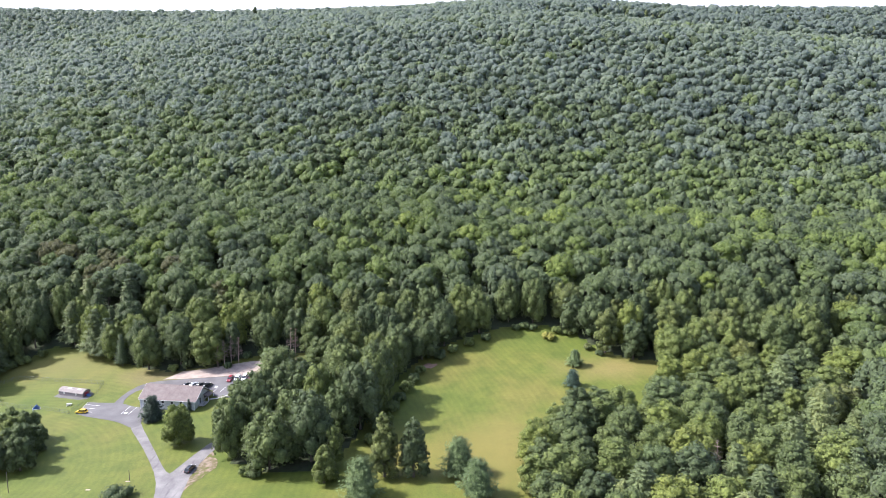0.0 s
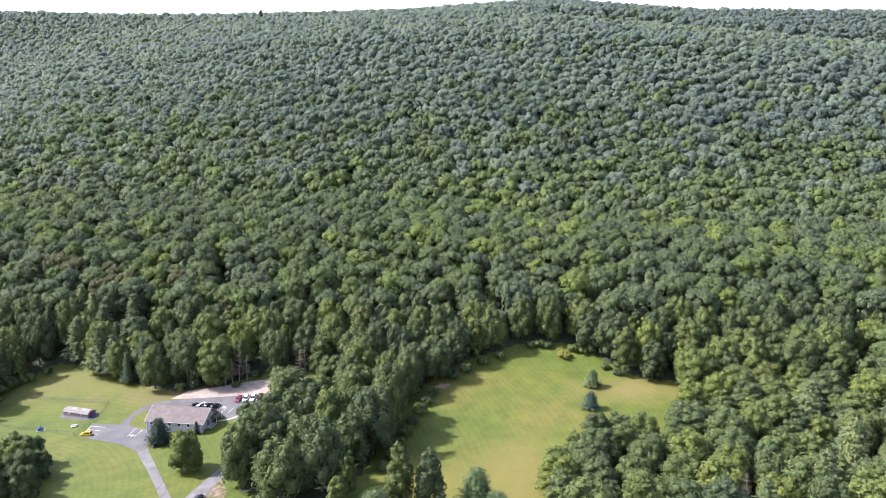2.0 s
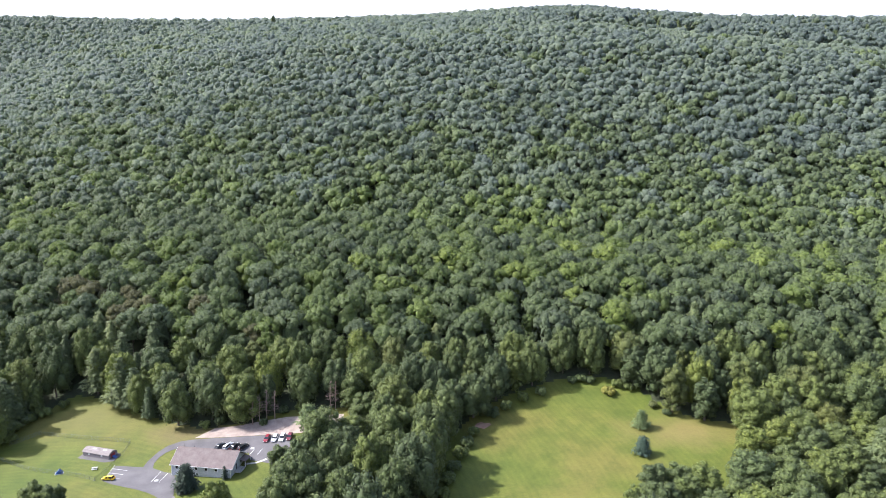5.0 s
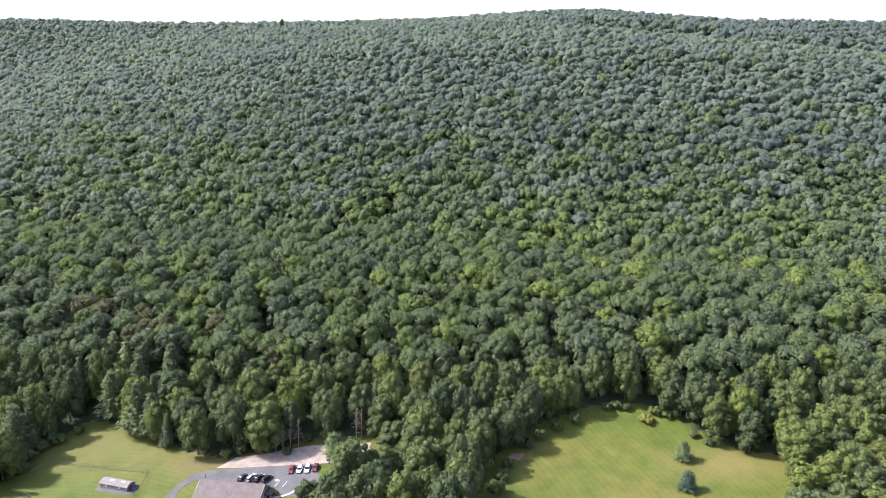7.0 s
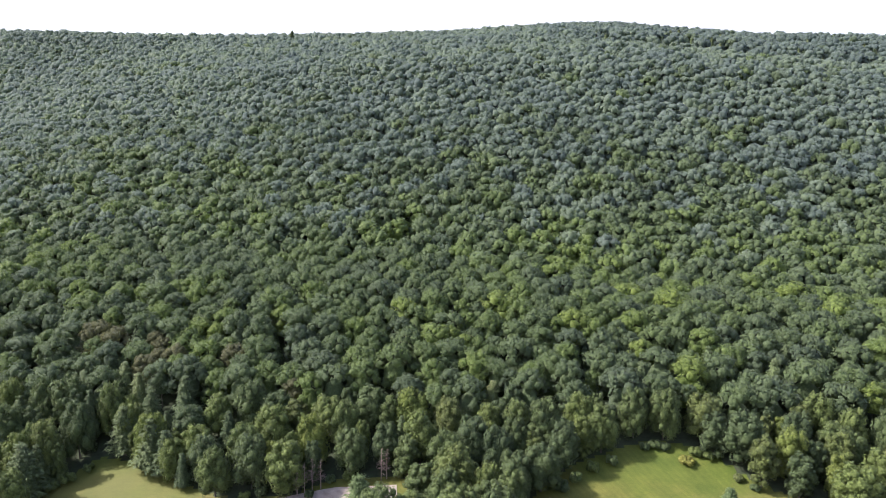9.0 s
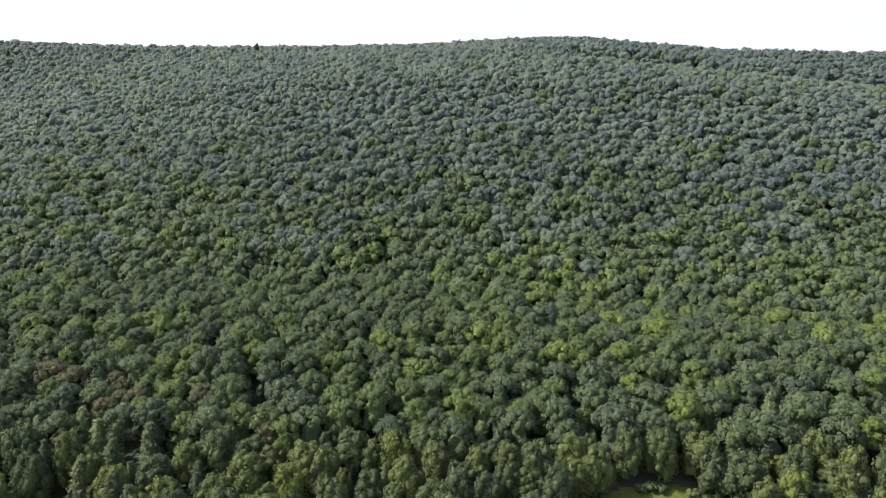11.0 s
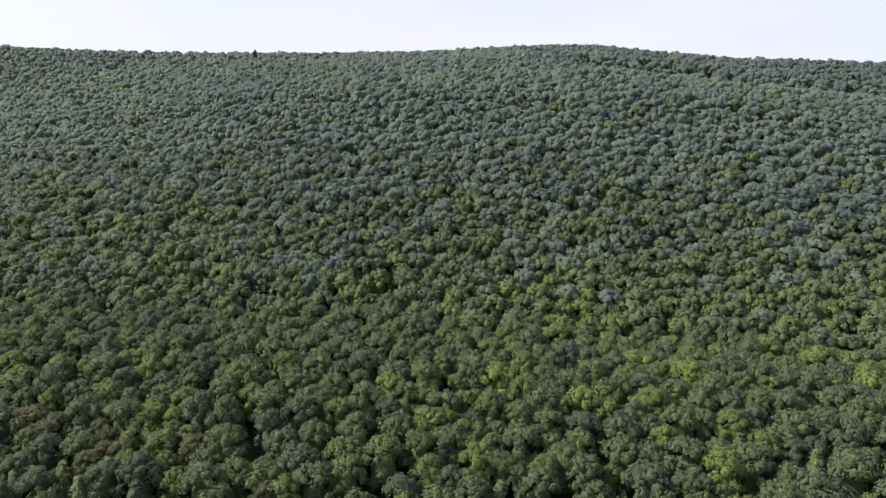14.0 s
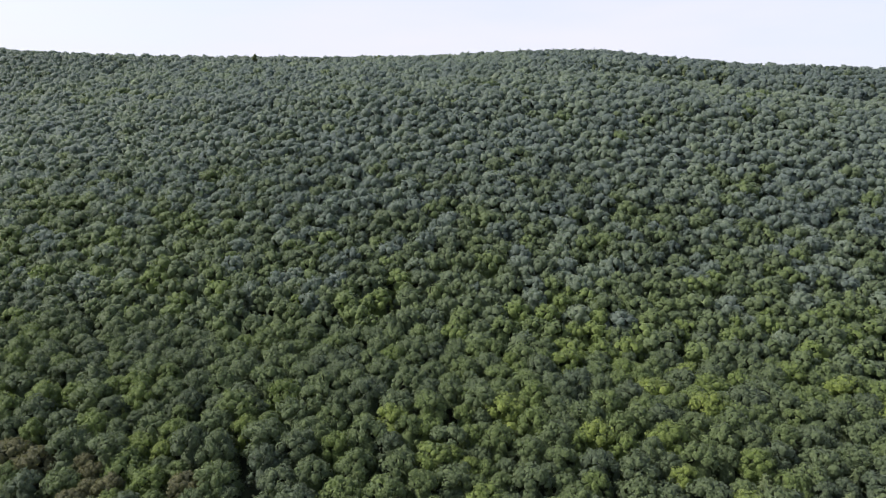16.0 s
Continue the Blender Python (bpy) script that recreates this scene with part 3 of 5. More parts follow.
def pine_crown(rng, whorls, per, sprays, size, b=None, slot=0, spread=0.24, droop=0.12, power=0.8):
    """A conifer's crown of height 1 from 0.12 up: tiers of boughs, shorter towards the top, hung with sprays of needles."""
    b = b or Build()
    for i in range(whorls):
        h = 0.10 + 0.86 * (i + rng.uniform(0, 0.4)) / whorls
        reach = spread * (1 - h) ** power * rng.uniform(0.85, 1.15) + 0.015
        for a in rng.uniform(0, 2 * np.pi) + np.arange(per) * 2 * np.pi / per + rng.uniform(-0.3, 0.3, per):
            rr = reach * rng.uniform(0.65, 1.15)
            f = np.linspace(0.25, 1.0, sprays)[:, None]
            out = np.array([np.cos(a), np.sin(a), 0])
            at = out * rr * f + np.array([0, 0, 1]) * (h - droop * rr * f + 0.25 * rr * f * f)
            at = at + rng.normal(0, 0.010, at.shape) + np.array([-out[1], out[0], 0]) * rng.normal(0, 0.20, (sprays, 1)) * rr * f
            b.add(*tufts(rng, at, np.tile(out * 0.55 + [0, 0, 0.85], (sprays, 1)), size * (0.55 + 0.6 * (1 - h)), 0.45, 1.9, 0.60, out + [0, 0, -0.25]), slot, False)
    k = 7
    a = np.arange(k) * 2 * np.pi / k
    ring = np.stack([np.cos(a), np.sin(a), 0 * a], 1)
    v = [ring * spread * 0.74 * (1 - h) ** power + [0, 0, h] for h in (0.12, 0.4, 0.7)] + [np.array([[0, 0, 0.97]])]
    i = np.arange(k)
    j = (i + 1) % k
    b.add(np.concatenate(v), np.concatenate([np.stack([i + s, j + s, j + s + k], 1) for s in (0, k)] + [np.stack([i + s, j + s + k, i + s + k], 1) for s in (0, k)] + [np.stack([i + 2 * k, j + 2 * k, np.full(k, 3 * k)], 1)]), unit(np.concatenate([ring + [0, 0, 0.6]] * 3 + [np.array([[0.0, 0.0, 1.0]])])), slot)
    return b


def part(name, data, parent, label=""):
    ob = new(name, data)
    ob.parent = parent
    return tagged(ob, label)


def trunk_mesh(rng, name, height, radius, fork=0.35, limbs=5, mat=bark):
    b = Build()
    lean = rng.normal(0, 0.03, 2)
    top = np.array([lean[0], lean[1], 1.0]) * height
    mid = top * 0.5 + [rng.normal(0, 0.1), rng.normal(0, 0.1), 0]
    tube(b, (0, 0, -0.6), (0, 0, 0.5), radius * 1.7, radius * 1.1, 7)
    tube(b, (0, 0, 0.5), mid, radius * 1.1, radius * 0.75, 7)
    tube(b, mid, top, radius * 0.75, radius * 0.2, 6)
    for _ in range(limbs):
        f = rng.uniform(fork, 0.8)
        p = top * f
        a = rng.uniform(0, 2 * np.pi)
        q = p + np.array([np.cos(a), np.sin(a), 0.9]) * height * rng.uniform(0.14, 0.26)
        tube(b, p, q, radius * 0.4, radius * 0.12, 5)
    return fast_mesh(name, *b.arrays(), [mat])


def broad_tree(seed, height, radius, mat, lumps=24, count=2300, low=0.02, size=0.33, shape="full"):
    rng = np.random.default_rng(seed)
    half = height * (1 - low) / 2
    v, *rest = broad_crown(rng, lumps, count, size, radius, half, shape, lobe=(0.27, 0.43), core=0.74, jitter=0.85, dome=0.35).arrays()
    v[:, 2] += height - half
    ob = new("broadleaf_tree")
    part("trunk", trunk_mesh(rng, "trunk", height * 0.66, 0.16 + height * 0.011), ob)
    part("crown", fast_mesh("crown", v, *rest, [mat]), ob)
    return ob


def conifer_tree(seed, height, spread, mat, whorls=15, per=7, sprays=5, size=0.035, droop=0.12, power=0.8, name="conifer_tree"):
    rng = np.random.default_rng(seed)
    b = pine_crown(rng, whorls, per, sprays, size, spread=spread, droop=droop, power=power)
    v, *rest = b.arrays()
    ob = new(name)
    part("trunk", trunk_mesh(rng, "trunk", height * 0.93, 0.1 + height * 0.010, limbs=0), ob)
    part("crown", fast_mesh("crown", v * height, *rest, [mat]), ob)
    return ob


def dead_tree(seed, height):
    rng = np.random.default_rng(seed)
    b = Build()
    tube(b, (0, 0, -0.5), (0.1, 0, height * 0.5), 0.2, 0.14, 6)
    tube(b, (0.1, 0, height * 0.5), (0.25, 0.1, height), 0.14, 0.03, 6)
    for _ in range(46):
        h = rng.uniform(0.25, 0.97)
        a = rng.uniform(0, 2 * np.pi)
        k = (1.08 - h) * height * 0.2 + 0.4
        p = np.array([0.2 * h, 0.05 * h, h * height])
        q = p + np.array([np.cos(a), np.sin(a), rng.uniform(-0.1, 0.5)]) * k
        tube(b, p, q, 0.06, 0.02, 4)
        for _ in range(2):
            f = rng.uniform(0.4, 0.9)
            r = p + (q - p) * f
            tube(b, r, r + unit(rng.normal(0, 1, 3)) * k * 0.4, 0.03, 0.012, 3)
    ob = new("dead_tree", fast_mesh("dead_tree", *b.arrays(), [dead_bark]))
    return tagged(ob, "bare grey-brown dead tree at the edge of the wood", "tree")


def stand(ob, x, y, scale=1.0, turn=0.0, wide=1.0, sink=0.1):
    """Places a tree on the ground."""
    ob.matrix_world = Matrix.Translation((x, y, float(ground_z(x, y)) - sink)) @ pose(0, 0, 0, 0, 0, turn) @ Matrix.Diagonal((scale * wide, scale * wide, scale, 1))
    return ob


def stand_copy(ob, x, y, scale=1.0, turn=0.0, wide=1.0, sink=0.1):
    m = Matrix.Translation((x, y, float(ground_z(x, y)) - sink)) @ pose(0, 0, 0, 0, 0, turn) @ Matrix.Diagonal((scale * wide, scale * wide, scale, 1))
    s = ob.scale
    return copy_thing(ob, m @ Matrix.Diagonal((1 / s[0], 1 / s[1], 1 / s[2], 1)))


# ---- where the wood stands: crowns of all sizes, dropped at random wherever they find room ----
rng = np.random.default_rng(11)
CELL = 8.0
taken, spots = {}, []
for want in range(3):
    n = (26000, 34000, 34000)[want]
    px, py = rng.uniform(-720, 640, n), rng.uniform(132, 1030, n)
    pr = rng.uniform(*((5.6, 8.0), (4.4, 6.0), (3.0, 4.4))[want], n)
    ok = (np.abs(px + 8) < 0.655 * py + 36) & (py + 0.145 * px < 908) & ~((px < -200) & (py < 240)) & ((py > 165) | (px > 20))
    ok &= ~inside(CLEARING, px, py)
    px, py, pr = px[ok], py[ok], pr[ok]
    edge = off_edge(CLEARING, px, py)
    for x, y, r, e in zip(px, py, pr, edge):
        if e < 0.6 * r:
            continue
        i, j = int(x // CELL), int(y // CELL)
        free = True
        for a in range(i - 2, i + 3):
            for c in range(j - 2, j + 3):
                for x1, y1, r1 in taken.get((a, c), ()):
                    if (x - x1) ** 2 + (y - y1) ** 2 < (0.72 * (r + r1)) ** 2:
                        free = False
                        break
                if not free:
                    break
            if not free:
                break
        if free:
            taken.setdefault((i, j), []).append((x, y, r))
            spots.append((x, y, r, e))
spots = np.array(spots)
# the wood goes on past both sides of the valley's view, more loosely known
ex, ey = rng.uniform(-760, 720, 9000), rng.uniform(120, 1000, 9000)
out_there = (np.abs(ex + 8) >= 0.655 * ey + 40) & (ey + 0.145 * ex < 920) & (off_edge(CLEARING, ex, ey) > 6) & ~inside(CLEARING, ex, ey) & ((ey > 240) | (ex > 0))
beyond = []
for x, y in zip(ex[out_there], ey[out_there]):
    cell = ("wide", int(x // 11), int(y // 11))
    if cell not in taken:
        taken[cell] = []
        beyond.append((x, y, rng.uniform(5.8, 8.0)))

# nearest stretch of the wood: trees of their own; the rest is one mass of woodland
aside = np.maximum(0, np.abs(spots[:, 0] + 22) - 0.66 * spots[:, 1] - 8)
order = np.argsort(spots[:, 1] + 0.1 * spots[:, 0] + 10 * aside - 12 * (spots[:, 3] < 8))
near_spots, far_spots = spots[order[:270]], spots[order[270:]]


def pine_share(x, y):
    """How often a conifer grows at a place: many in the wood beside the meadow, few on the slope."""
    if x > 78 and y < 265:
        return 0.20
    if x > 15 and y < 265:
        return 0.05
    if x < -125 and 308 < y < 348:
        return 0.30
    if x < -120 and y < 330:
        return 0.13
    if x > 60 and 795 < y + 0.145 * x < 870:
        return 0.15
    return 0.03 if y < 340 else 0.004


HIGH = 18.0
kinds = [broad_tree(20 + i, HIGH, 5.0, leaf_near) for i in range(6)]
light = [broad_tree(30 + i, HIGH, 5.0, leaf_sunny) for i in range(5)]
spread_kinds = [broad_tree(120 + i, HIGH, 7.6, leaf_near, lumps=30, count=2700, size=0.37) for i in range(5)]
spread_light = [broad_tree(130 + i, HIGH, 7.6, leaf_sunny, lumps=30, count=2700, size=0.37) for i in range(4)]
pines = [conifer_tree(40 + i, HIGH, 0.27, needle_near, whorls=13, per=8, sprays=24, size=0.026) for i in range(4)]
for ob in kinds + spread_kinds:
    tagged(ob, "dark green broadleaf tree with a dense full crown", "tree", "trees of the near wood")
for ob in light + spread_light:
    tagged(ob, "light green broadleaf tree with a dense full crown", "tree", "trees of the near wood")
dark_pines = [conifer_tree(45 + i, HIGH, 0.27, needle_mid, whorls=13, per=9, sprays=20, size=0.028) for i in range(3)]
for ob in dark_pines:
    tagged(ob, "dark green white pine with broad tiered boughs", "tree", "trees of the near wood")
for ob in pines:
    tagged(ob, "pale green white pine with feathery tiered boughs", "tree", "trees of the near wood")
used = set()
for x, y, r, e in near_spots:
    pool = (dark_pines if x < 0 else pines) if rng.uniform() < pine_share(x, y) else light if rng.uniform() < (0.50 if x > 70 and y < 275 else 0.32 if x > 15 and y < 275 else 0.12) else kinds
    if r > 5.4 and pool in (kinds, light):
        pool = spread_kinds if pool is kinds else spread_light
    k = rng.integers(len(pool))
    tall = rng.uniform(0.85, 1.1) * (0.80 if x > 15 and y < 262 else 1.10) * np.interp(r, [3, 5, 8], [0.80, 1.0, 1.14])
    if pool is pines and x > 60:
        tall *= 1.22
    if x < -180:
        tall *= 1.15
    if -50 < x < -15 and y < 265:
        tall *= 1.12
    if -80 < x < -46 and 250 < y < 292:
        tall *= 0.62 if y > 266 else 0.85 if x < -66 else 1.0
    key = pool[k].name
    put = stand if key not in used else stand_copy
    used.add(key)
    put(pool[k], x, y, tall, rng.uniform(0, 360), r * 1.08 / (7.6 if pool in (spread_kinds, spread_light) else 5.0) / tall)

for x, y, h in ((-158, 305, 23), (-150.5, 301.5, 20), (-173, 315, 22), (-199, 299, 19), (-200, 287, 17), (118, 205, 21), (101, 189, 20), (112, 176, 17)):
    stand_copy((dark_pines if x < 0 else pines)[int(h) % 3], x, y, h / HIGH, h * 40, 1.2)
for x, y, h in ((-238, 912.5, 20.9), (420, 817, 16.4), (-98, 898, 17.0)):
    stand_copy(kinds[int(h) % 6], x, y, h / HIGH, x, 0.62)

# ---- the woodland on the mountainside ----
TOPS = (4.3, 3.9, 3.1)
far_kinds = [[canopy_crown(np.random.default_rng(100 + 20 * g + i), k, c, w, q, TOPS[g], jitter=j, core=o).arrays() for i in range(14)] for g, (k, c, w, q, j, o) in enumerate(((26, 1000, 0.33, (0.21, 0.33), 0.60, 0.78), (19, 250, 0.48, (0.23, 0.37), 0.45, 0.86), (11, 95, 0.54, (0.29, 0.42), 0.32, 0.92)))]
far_full = [broad_crown(np.random.default_rng(170 + i), 24, 620, 0.42, 5.0, 9.0, "full", core=0.78, lobe=(0.26, 0.42), jitter=0.85, dome=0.35).arrays() for i in range(8)]
far_pines = [pine_crown(np.random.default_rng(180 + i), 12, 9, 10, 0.036, spread=0.36, slot=1, power=0.85).arrays() for i in range(4)]
V, OUT, T, TM, TS, Q, QM, TINT, base = [], [], [], [], [], [], [], [], 0
ridge_row = [(x + rng.uniform(-2, 2), 884 - 0.145 * x + rng.uniform(-6, 6), rng.uniform(4.6, 6.2), 99) for x in np.arange(-640, 520, 6.5)]
for x, y, r, e in list(far_spots) + ridge_row:
    z = float(ground_z(x, y))
    up = y + 0.145 * x
    a = rng.uniform(0, 2 * np.pi)
    rot = np.array([[np.cos(a), np.sin(a), 0], [-np.sin(a), np.cos(a), 0], [0, 0, 1]])
    if rng.uniform() < pine_share(x, y):
        v0, o0, t, tm, ts, q, qm = far_pines[rng.integers(4)]
        h = rng.uniform(15, 22) if y < 400 else rng.uniform(11, 15)
        vv = v0 @ rot * h + (x, y, z)
        tint = rng.uniform(0, 1)
    else:
        low = e < 12
        zone = 0 if up < 430 else 1 if up < 600 else 2
        v0, o0, t, tm, ts, q, qm = far_full[rng.integers(8)] if low else far_kinds[zone][rng.integers(14)]
        even = np.interp(up, [300, 400, 560], [1.0, 0.55, 0.40])
        h = np.interp(up, [250, 330, 600, 860], [17.5, 19, 16.6, 12.6]) * (1 + even * rng.uniform(-0.14, 0.10)) * np.interp(r, [3, 5, 8], [1 - 0.16 * even, 1.0, 1 + 0.10 * even])
        w = r * rng.uniform(1.20, 1.42) / (5.0 if low else 6.0)
        if low:
            vv = v0 @ rot * (w, w, h * 0.5 / 9.0) + (x, y, z + h * 0.5)
        else:
            w *= np.interp(up, [430, 560], [1.0, 1.10])
            tall = w * rng.uniform(0.90, 1.25) * np.interp(up, [430, 560], [1.0, 0.95])
            vv = v0 @ rot * (w, w, tall) + (x, y, z + h - (TOPS[zone] + 0.3) * tall)
        patch = noise.noise((x / 55, y / 42, 3.0)) + 0.8 * noise.noise((x / 150, y / 110, 7.0))
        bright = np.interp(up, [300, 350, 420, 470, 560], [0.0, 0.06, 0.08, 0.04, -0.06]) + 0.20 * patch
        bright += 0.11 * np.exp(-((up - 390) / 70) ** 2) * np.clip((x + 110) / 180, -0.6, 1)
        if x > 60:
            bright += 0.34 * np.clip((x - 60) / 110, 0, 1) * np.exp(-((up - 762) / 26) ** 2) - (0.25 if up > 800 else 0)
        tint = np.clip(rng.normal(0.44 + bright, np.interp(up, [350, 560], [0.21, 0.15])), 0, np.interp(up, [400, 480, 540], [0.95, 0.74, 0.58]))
        brown = max(math.exp(-((x - bx) ** 2 + (y - by) ** 2) / br ** 2) for bx, by, br in ((-168, 357, 15), (-133, 338, 14), (-114, 322, 12), (-199, 367, 10), (105, 351, 12), (128, 330, 9)))
        if rng.uniform() < 0.6 * brown:
            tint = 1.0
        # the higher up, the more crowns take the haze-tinted leaf colour
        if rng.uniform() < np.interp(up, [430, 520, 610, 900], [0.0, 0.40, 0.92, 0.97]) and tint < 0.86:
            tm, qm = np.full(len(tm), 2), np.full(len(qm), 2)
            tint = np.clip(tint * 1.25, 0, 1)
    V.append(vv), OUT.append(o0 @ rot), T.append(t + base), TM.append(tm), TS.append(ts), Q.append(q + base), QM.append(qm)
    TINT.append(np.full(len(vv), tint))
    base += len(vv)
    if up > 420:
        continue
    k3 = np.array([(0.3, 0.0), (-0.15, 0.26), (-0.15, -0.26)])
    V.append(np.concatenate([np.column_stack([k3 + (x, y), np.full(3, z - 0.5)]), np.column_stack([k3 * 0.4 + (x, y), np.full(3, z + h * 0.7)])]))
    OUT.append(np.zeros((6, 3)))
    T.append(np.array([(0, 1, 4), (0, 4, 3), (1, 2, 5), (1, 5, 4), (2, 0, 3), (2, 3, 5)]) + base)
    TM.append(np.full(6, 3)), TS.append(np.ones(6, bool)), TINT.append(np.zeros(6))
    base += 6
loose = [broad_crown(np.random.default_rng(190 + i), 2, 14, 1.6, 6.0, 7.0).arrays() for i in range(4)]
for x, y, r in beyond:
    close = abs(x + 8) < 0.655 * y + 75
    v0, o0, t, tm, ts, q, qm = far_kinds[1 if y < 330 else 2][rng.integers(14)] if close else loose[rng.integers(4)]
    vv = v0 * (r / 6.0, r / 6.0, 1.0) + (x, y, float(ground_z(x, y)) + 10)
    V.append(vv), OUT.append(o0), T.append(t + base), TM.append(tm), TS.append(ts), Q.append(q + base), QM.append(qm)
    TINT.append(np.full(len(vv), rng.uniform(0.1, 0.7)))
    base += len(vv)
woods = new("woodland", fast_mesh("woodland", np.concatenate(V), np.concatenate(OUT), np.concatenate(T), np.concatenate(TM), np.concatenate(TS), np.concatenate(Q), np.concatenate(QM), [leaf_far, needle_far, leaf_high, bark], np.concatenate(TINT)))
tagged(woods, "dense green summer woodland covering the mountainside", "forest", kind="stuff")

# ---- single trees in the clearing ----
maple = tagged(stand(broad_tree(61, 15.0, 5.3, leaf_sunny, lumps=34, count=4600), -91, 225.5), "round full green maple standing alone on the lawn", "tree")
spruce = tagged(stand(conifer_tree(62, 10.0, 0.45, needle_dark, whorls=20, per=14, sprays=12, size=0.045, droop=0.2, power=0.5, name="spruce_tree"), -109, 247), "dark blue-green spruce beside the house", "tree")
thuja = tagged(stand(conifer_tree(63, 5.4, 0.17, needle_dark, whorls=18, per=9, sprays=3, size=0.05, power=0.5, name="arborvitae"), -97.6, 253.2), "narrow dark green arborvitae at the house corner", "tree")
for i, (x, y, h, r) in enumerate([(-136, 209, 12.5, 4.8), (-141, 217, 13.5, 5.2), (-146, 224, 13, 4.8), (-139, 223, 10, 3.8), (-152, 231, 13, 5.0), (-150, 214, 14, 5.2), (-144, 207, 13, 5.0), (-146, 231, 12, 4.6)]):
    tagged(stand(broad_tree(70 + i, h, r, leaf_near), x, y), "dark green broadleaf tree in a clump on the lawn", "tree", "clump of lawn trees")
for i, (x, y, h, r) in enumerate([(-72.6, 243.5, 14.5, 4.4), (-77.4, 252.5, 13.2, 4.6)]):
    tagged(stand(broad_tree(66 + i, h, r, leaf_near), x, y), "dark green broadleaf tree at the grove's corner", "tree")
for i, (x, y, h, r) in enumerate([(-18, 199.5, 22, 5.4), (-9, 198.5, 20.5, 5.4), (-36, 197, 12.5, 4.2)]):
    tagged(stand(broad_tree(80 + i, h, r, leaf_near, lumps=28, count=3000, shape="cone"), x, y), "tall narrow dark green tree at the wood's end", "tree")
for i, (x, y, h) in enumerate([(-24, 188.5, 13), (5, 199, 12.8), (10, 186.5, 12.2)]):
    tagged(stand(conifer_tree(90 + i, h, 0.46, needle_young, whorls=14, per=14, sprays=26, size=0.027, power=0.42), x, y), "spreading young white pine on the grass", "tree", "young pines on the grass")
for i, (x, y, h, s, m) in enumerate([(54, 273.2, 7.4, 0.42, needle_young), (50, 256.1, 7.2, 0.42, needle_blue), (-74, 284.5, 9.5, 0.52, needle_young)]):
    tagged(stand(conifer_tree(95 + i, h, s, m, whorls=12, per=11, sprays=10, size=0.060, power=0.38, name="young_conifer"), x, y), "small bushy conifer standing alone in the open", "tree")


def bush(seed, x, y, h, r, mat, label):
    rb = np.random.default_rng(seed)
    v0, *rest = broad_crown(rb, 10, 650, 0.28, r, h * 0.6).arrays()
    v0 = v0 + (0, 0, h * 0.42)
    ob = new("bush", fast_mesh("bush", v0, *rest, [mat]))
    ob.location = (x, y, float(ground_z(x, y)) - 0.1)
    return tagged(ob, label, "bush")


bush(1, 46.5, 295.5, 2.8, 3.2, leaf_yellow, "yellow-green flowering bush at the meadow's edge")
bush(2, -92.5, 286.5, 2.6, 1.9, leaf_near, "dark green bush on the gravel bank")
for i, (x, y, r) in enumerate([(-116, 286.6, 2.4), (-110.5, 288.6, 2.6), (-104, 289.6, 2.3), (-99, 290.6, 2.5), (-86, 293.6, 2.2), (-79, 294.4, 2.6)]):
    bush(80 + i, x, y, r * 1.5, r, leaf_near, "dark green shrub above the gravel bank")
bush(3, -96, 190.5, 3.4, 5.0, leaf_near, "low spreading green bush on the lawn")
for i, (x, y) in enumerate([(-62, 203.2), (-58.5, 201.6)]):
    bush(4 + i, x, y, 2.6, 2.3, leaf_near, "low green shrub at the foot of the wood")
for i, (x, y, r) in enumerate([(33, 303.5, 2.2), (37, 304, 2.6), (40.5, 303, 2.2), (51, 299.5, 2.6), (55, 297.5, 2.4), (62, 286.5, 2.0), (66, 281.5, 1.8)]):
    bush(20 + i, x, y, r * 1.25, r, leaf_near, "green shrub in a row along the meadow's edge")
for i, (x, y, r) in enumerate([(-24.5, 222, 2.4), (-22.5, 230, 2.7), (-20.5, 238, 2.5), (-18.6, 245.5, 2.9), (-16.6, 252.5, 2.6), (-14.0, 259.5, 3.0), (-11.6, 266, 2.7), (-9.2, 272.4, 2.5), (-1.2, 284.2, 2.9), (4.4, 288.6, 2.6), (11.5, 293.2, 2.8), (19, 296.6, 2.5)]):
    bush(60 + i, x, y, r * 1.5, r, leaf_near, "dark green shrub in the shade of the grove")
for i, (x, y, r) in enumerate([(-196, 290, 3.4), (-193.5, 297, 3.2), (-189, 301, 3.0), (-193, 284, 2.6), (-184, 307, 2.4)]):
    bush(40 + i, x, y, r * 1.5, r, leaf_near, "dense green shrub at the foot of the wood")
for i, (x, y, h) in enumerate([(-92, 289.6, 13), (-89, 290.6, 12), (-94.5, 288, 12.5), (-97, 287, 11), (-67, 293.5, 13), (-65, 294.5, 12), (78, 186, 15)]):
    stand(dead_tree(30 + i, h), x, y)


# ---- materials of the buildings and cars ----
siding, n, l, b = material("lap_siding", 0.6, 0.3)
f = noise_node(n, l, 1.2, 5, "Object")
l.new(ramp_node(n, l, f, [(0.3, (0.36, 0.38, 0.41)), (0.7, (0.46, 0.475, 0.50))]), b.inputs["Base Color"])
wv = n.new("ShaderNodeTexWave")
wv.bands_direction, wv.wave_profile = "Z", "SAW"
wv.inputs["Scale"].default_value = 1.6
l.new(n.new("ShaderNodeTexCoord").outputs["Object"], wv.inputs["Vector"])
bump_node(n, l, b, wv.outputs["Fac"], 0.6, 0.03)
shingle, n, l, b = material("roof_shingles", 0.9, 0.2)
f1 = noise_node(n, l, 0.5, 6, "Object")
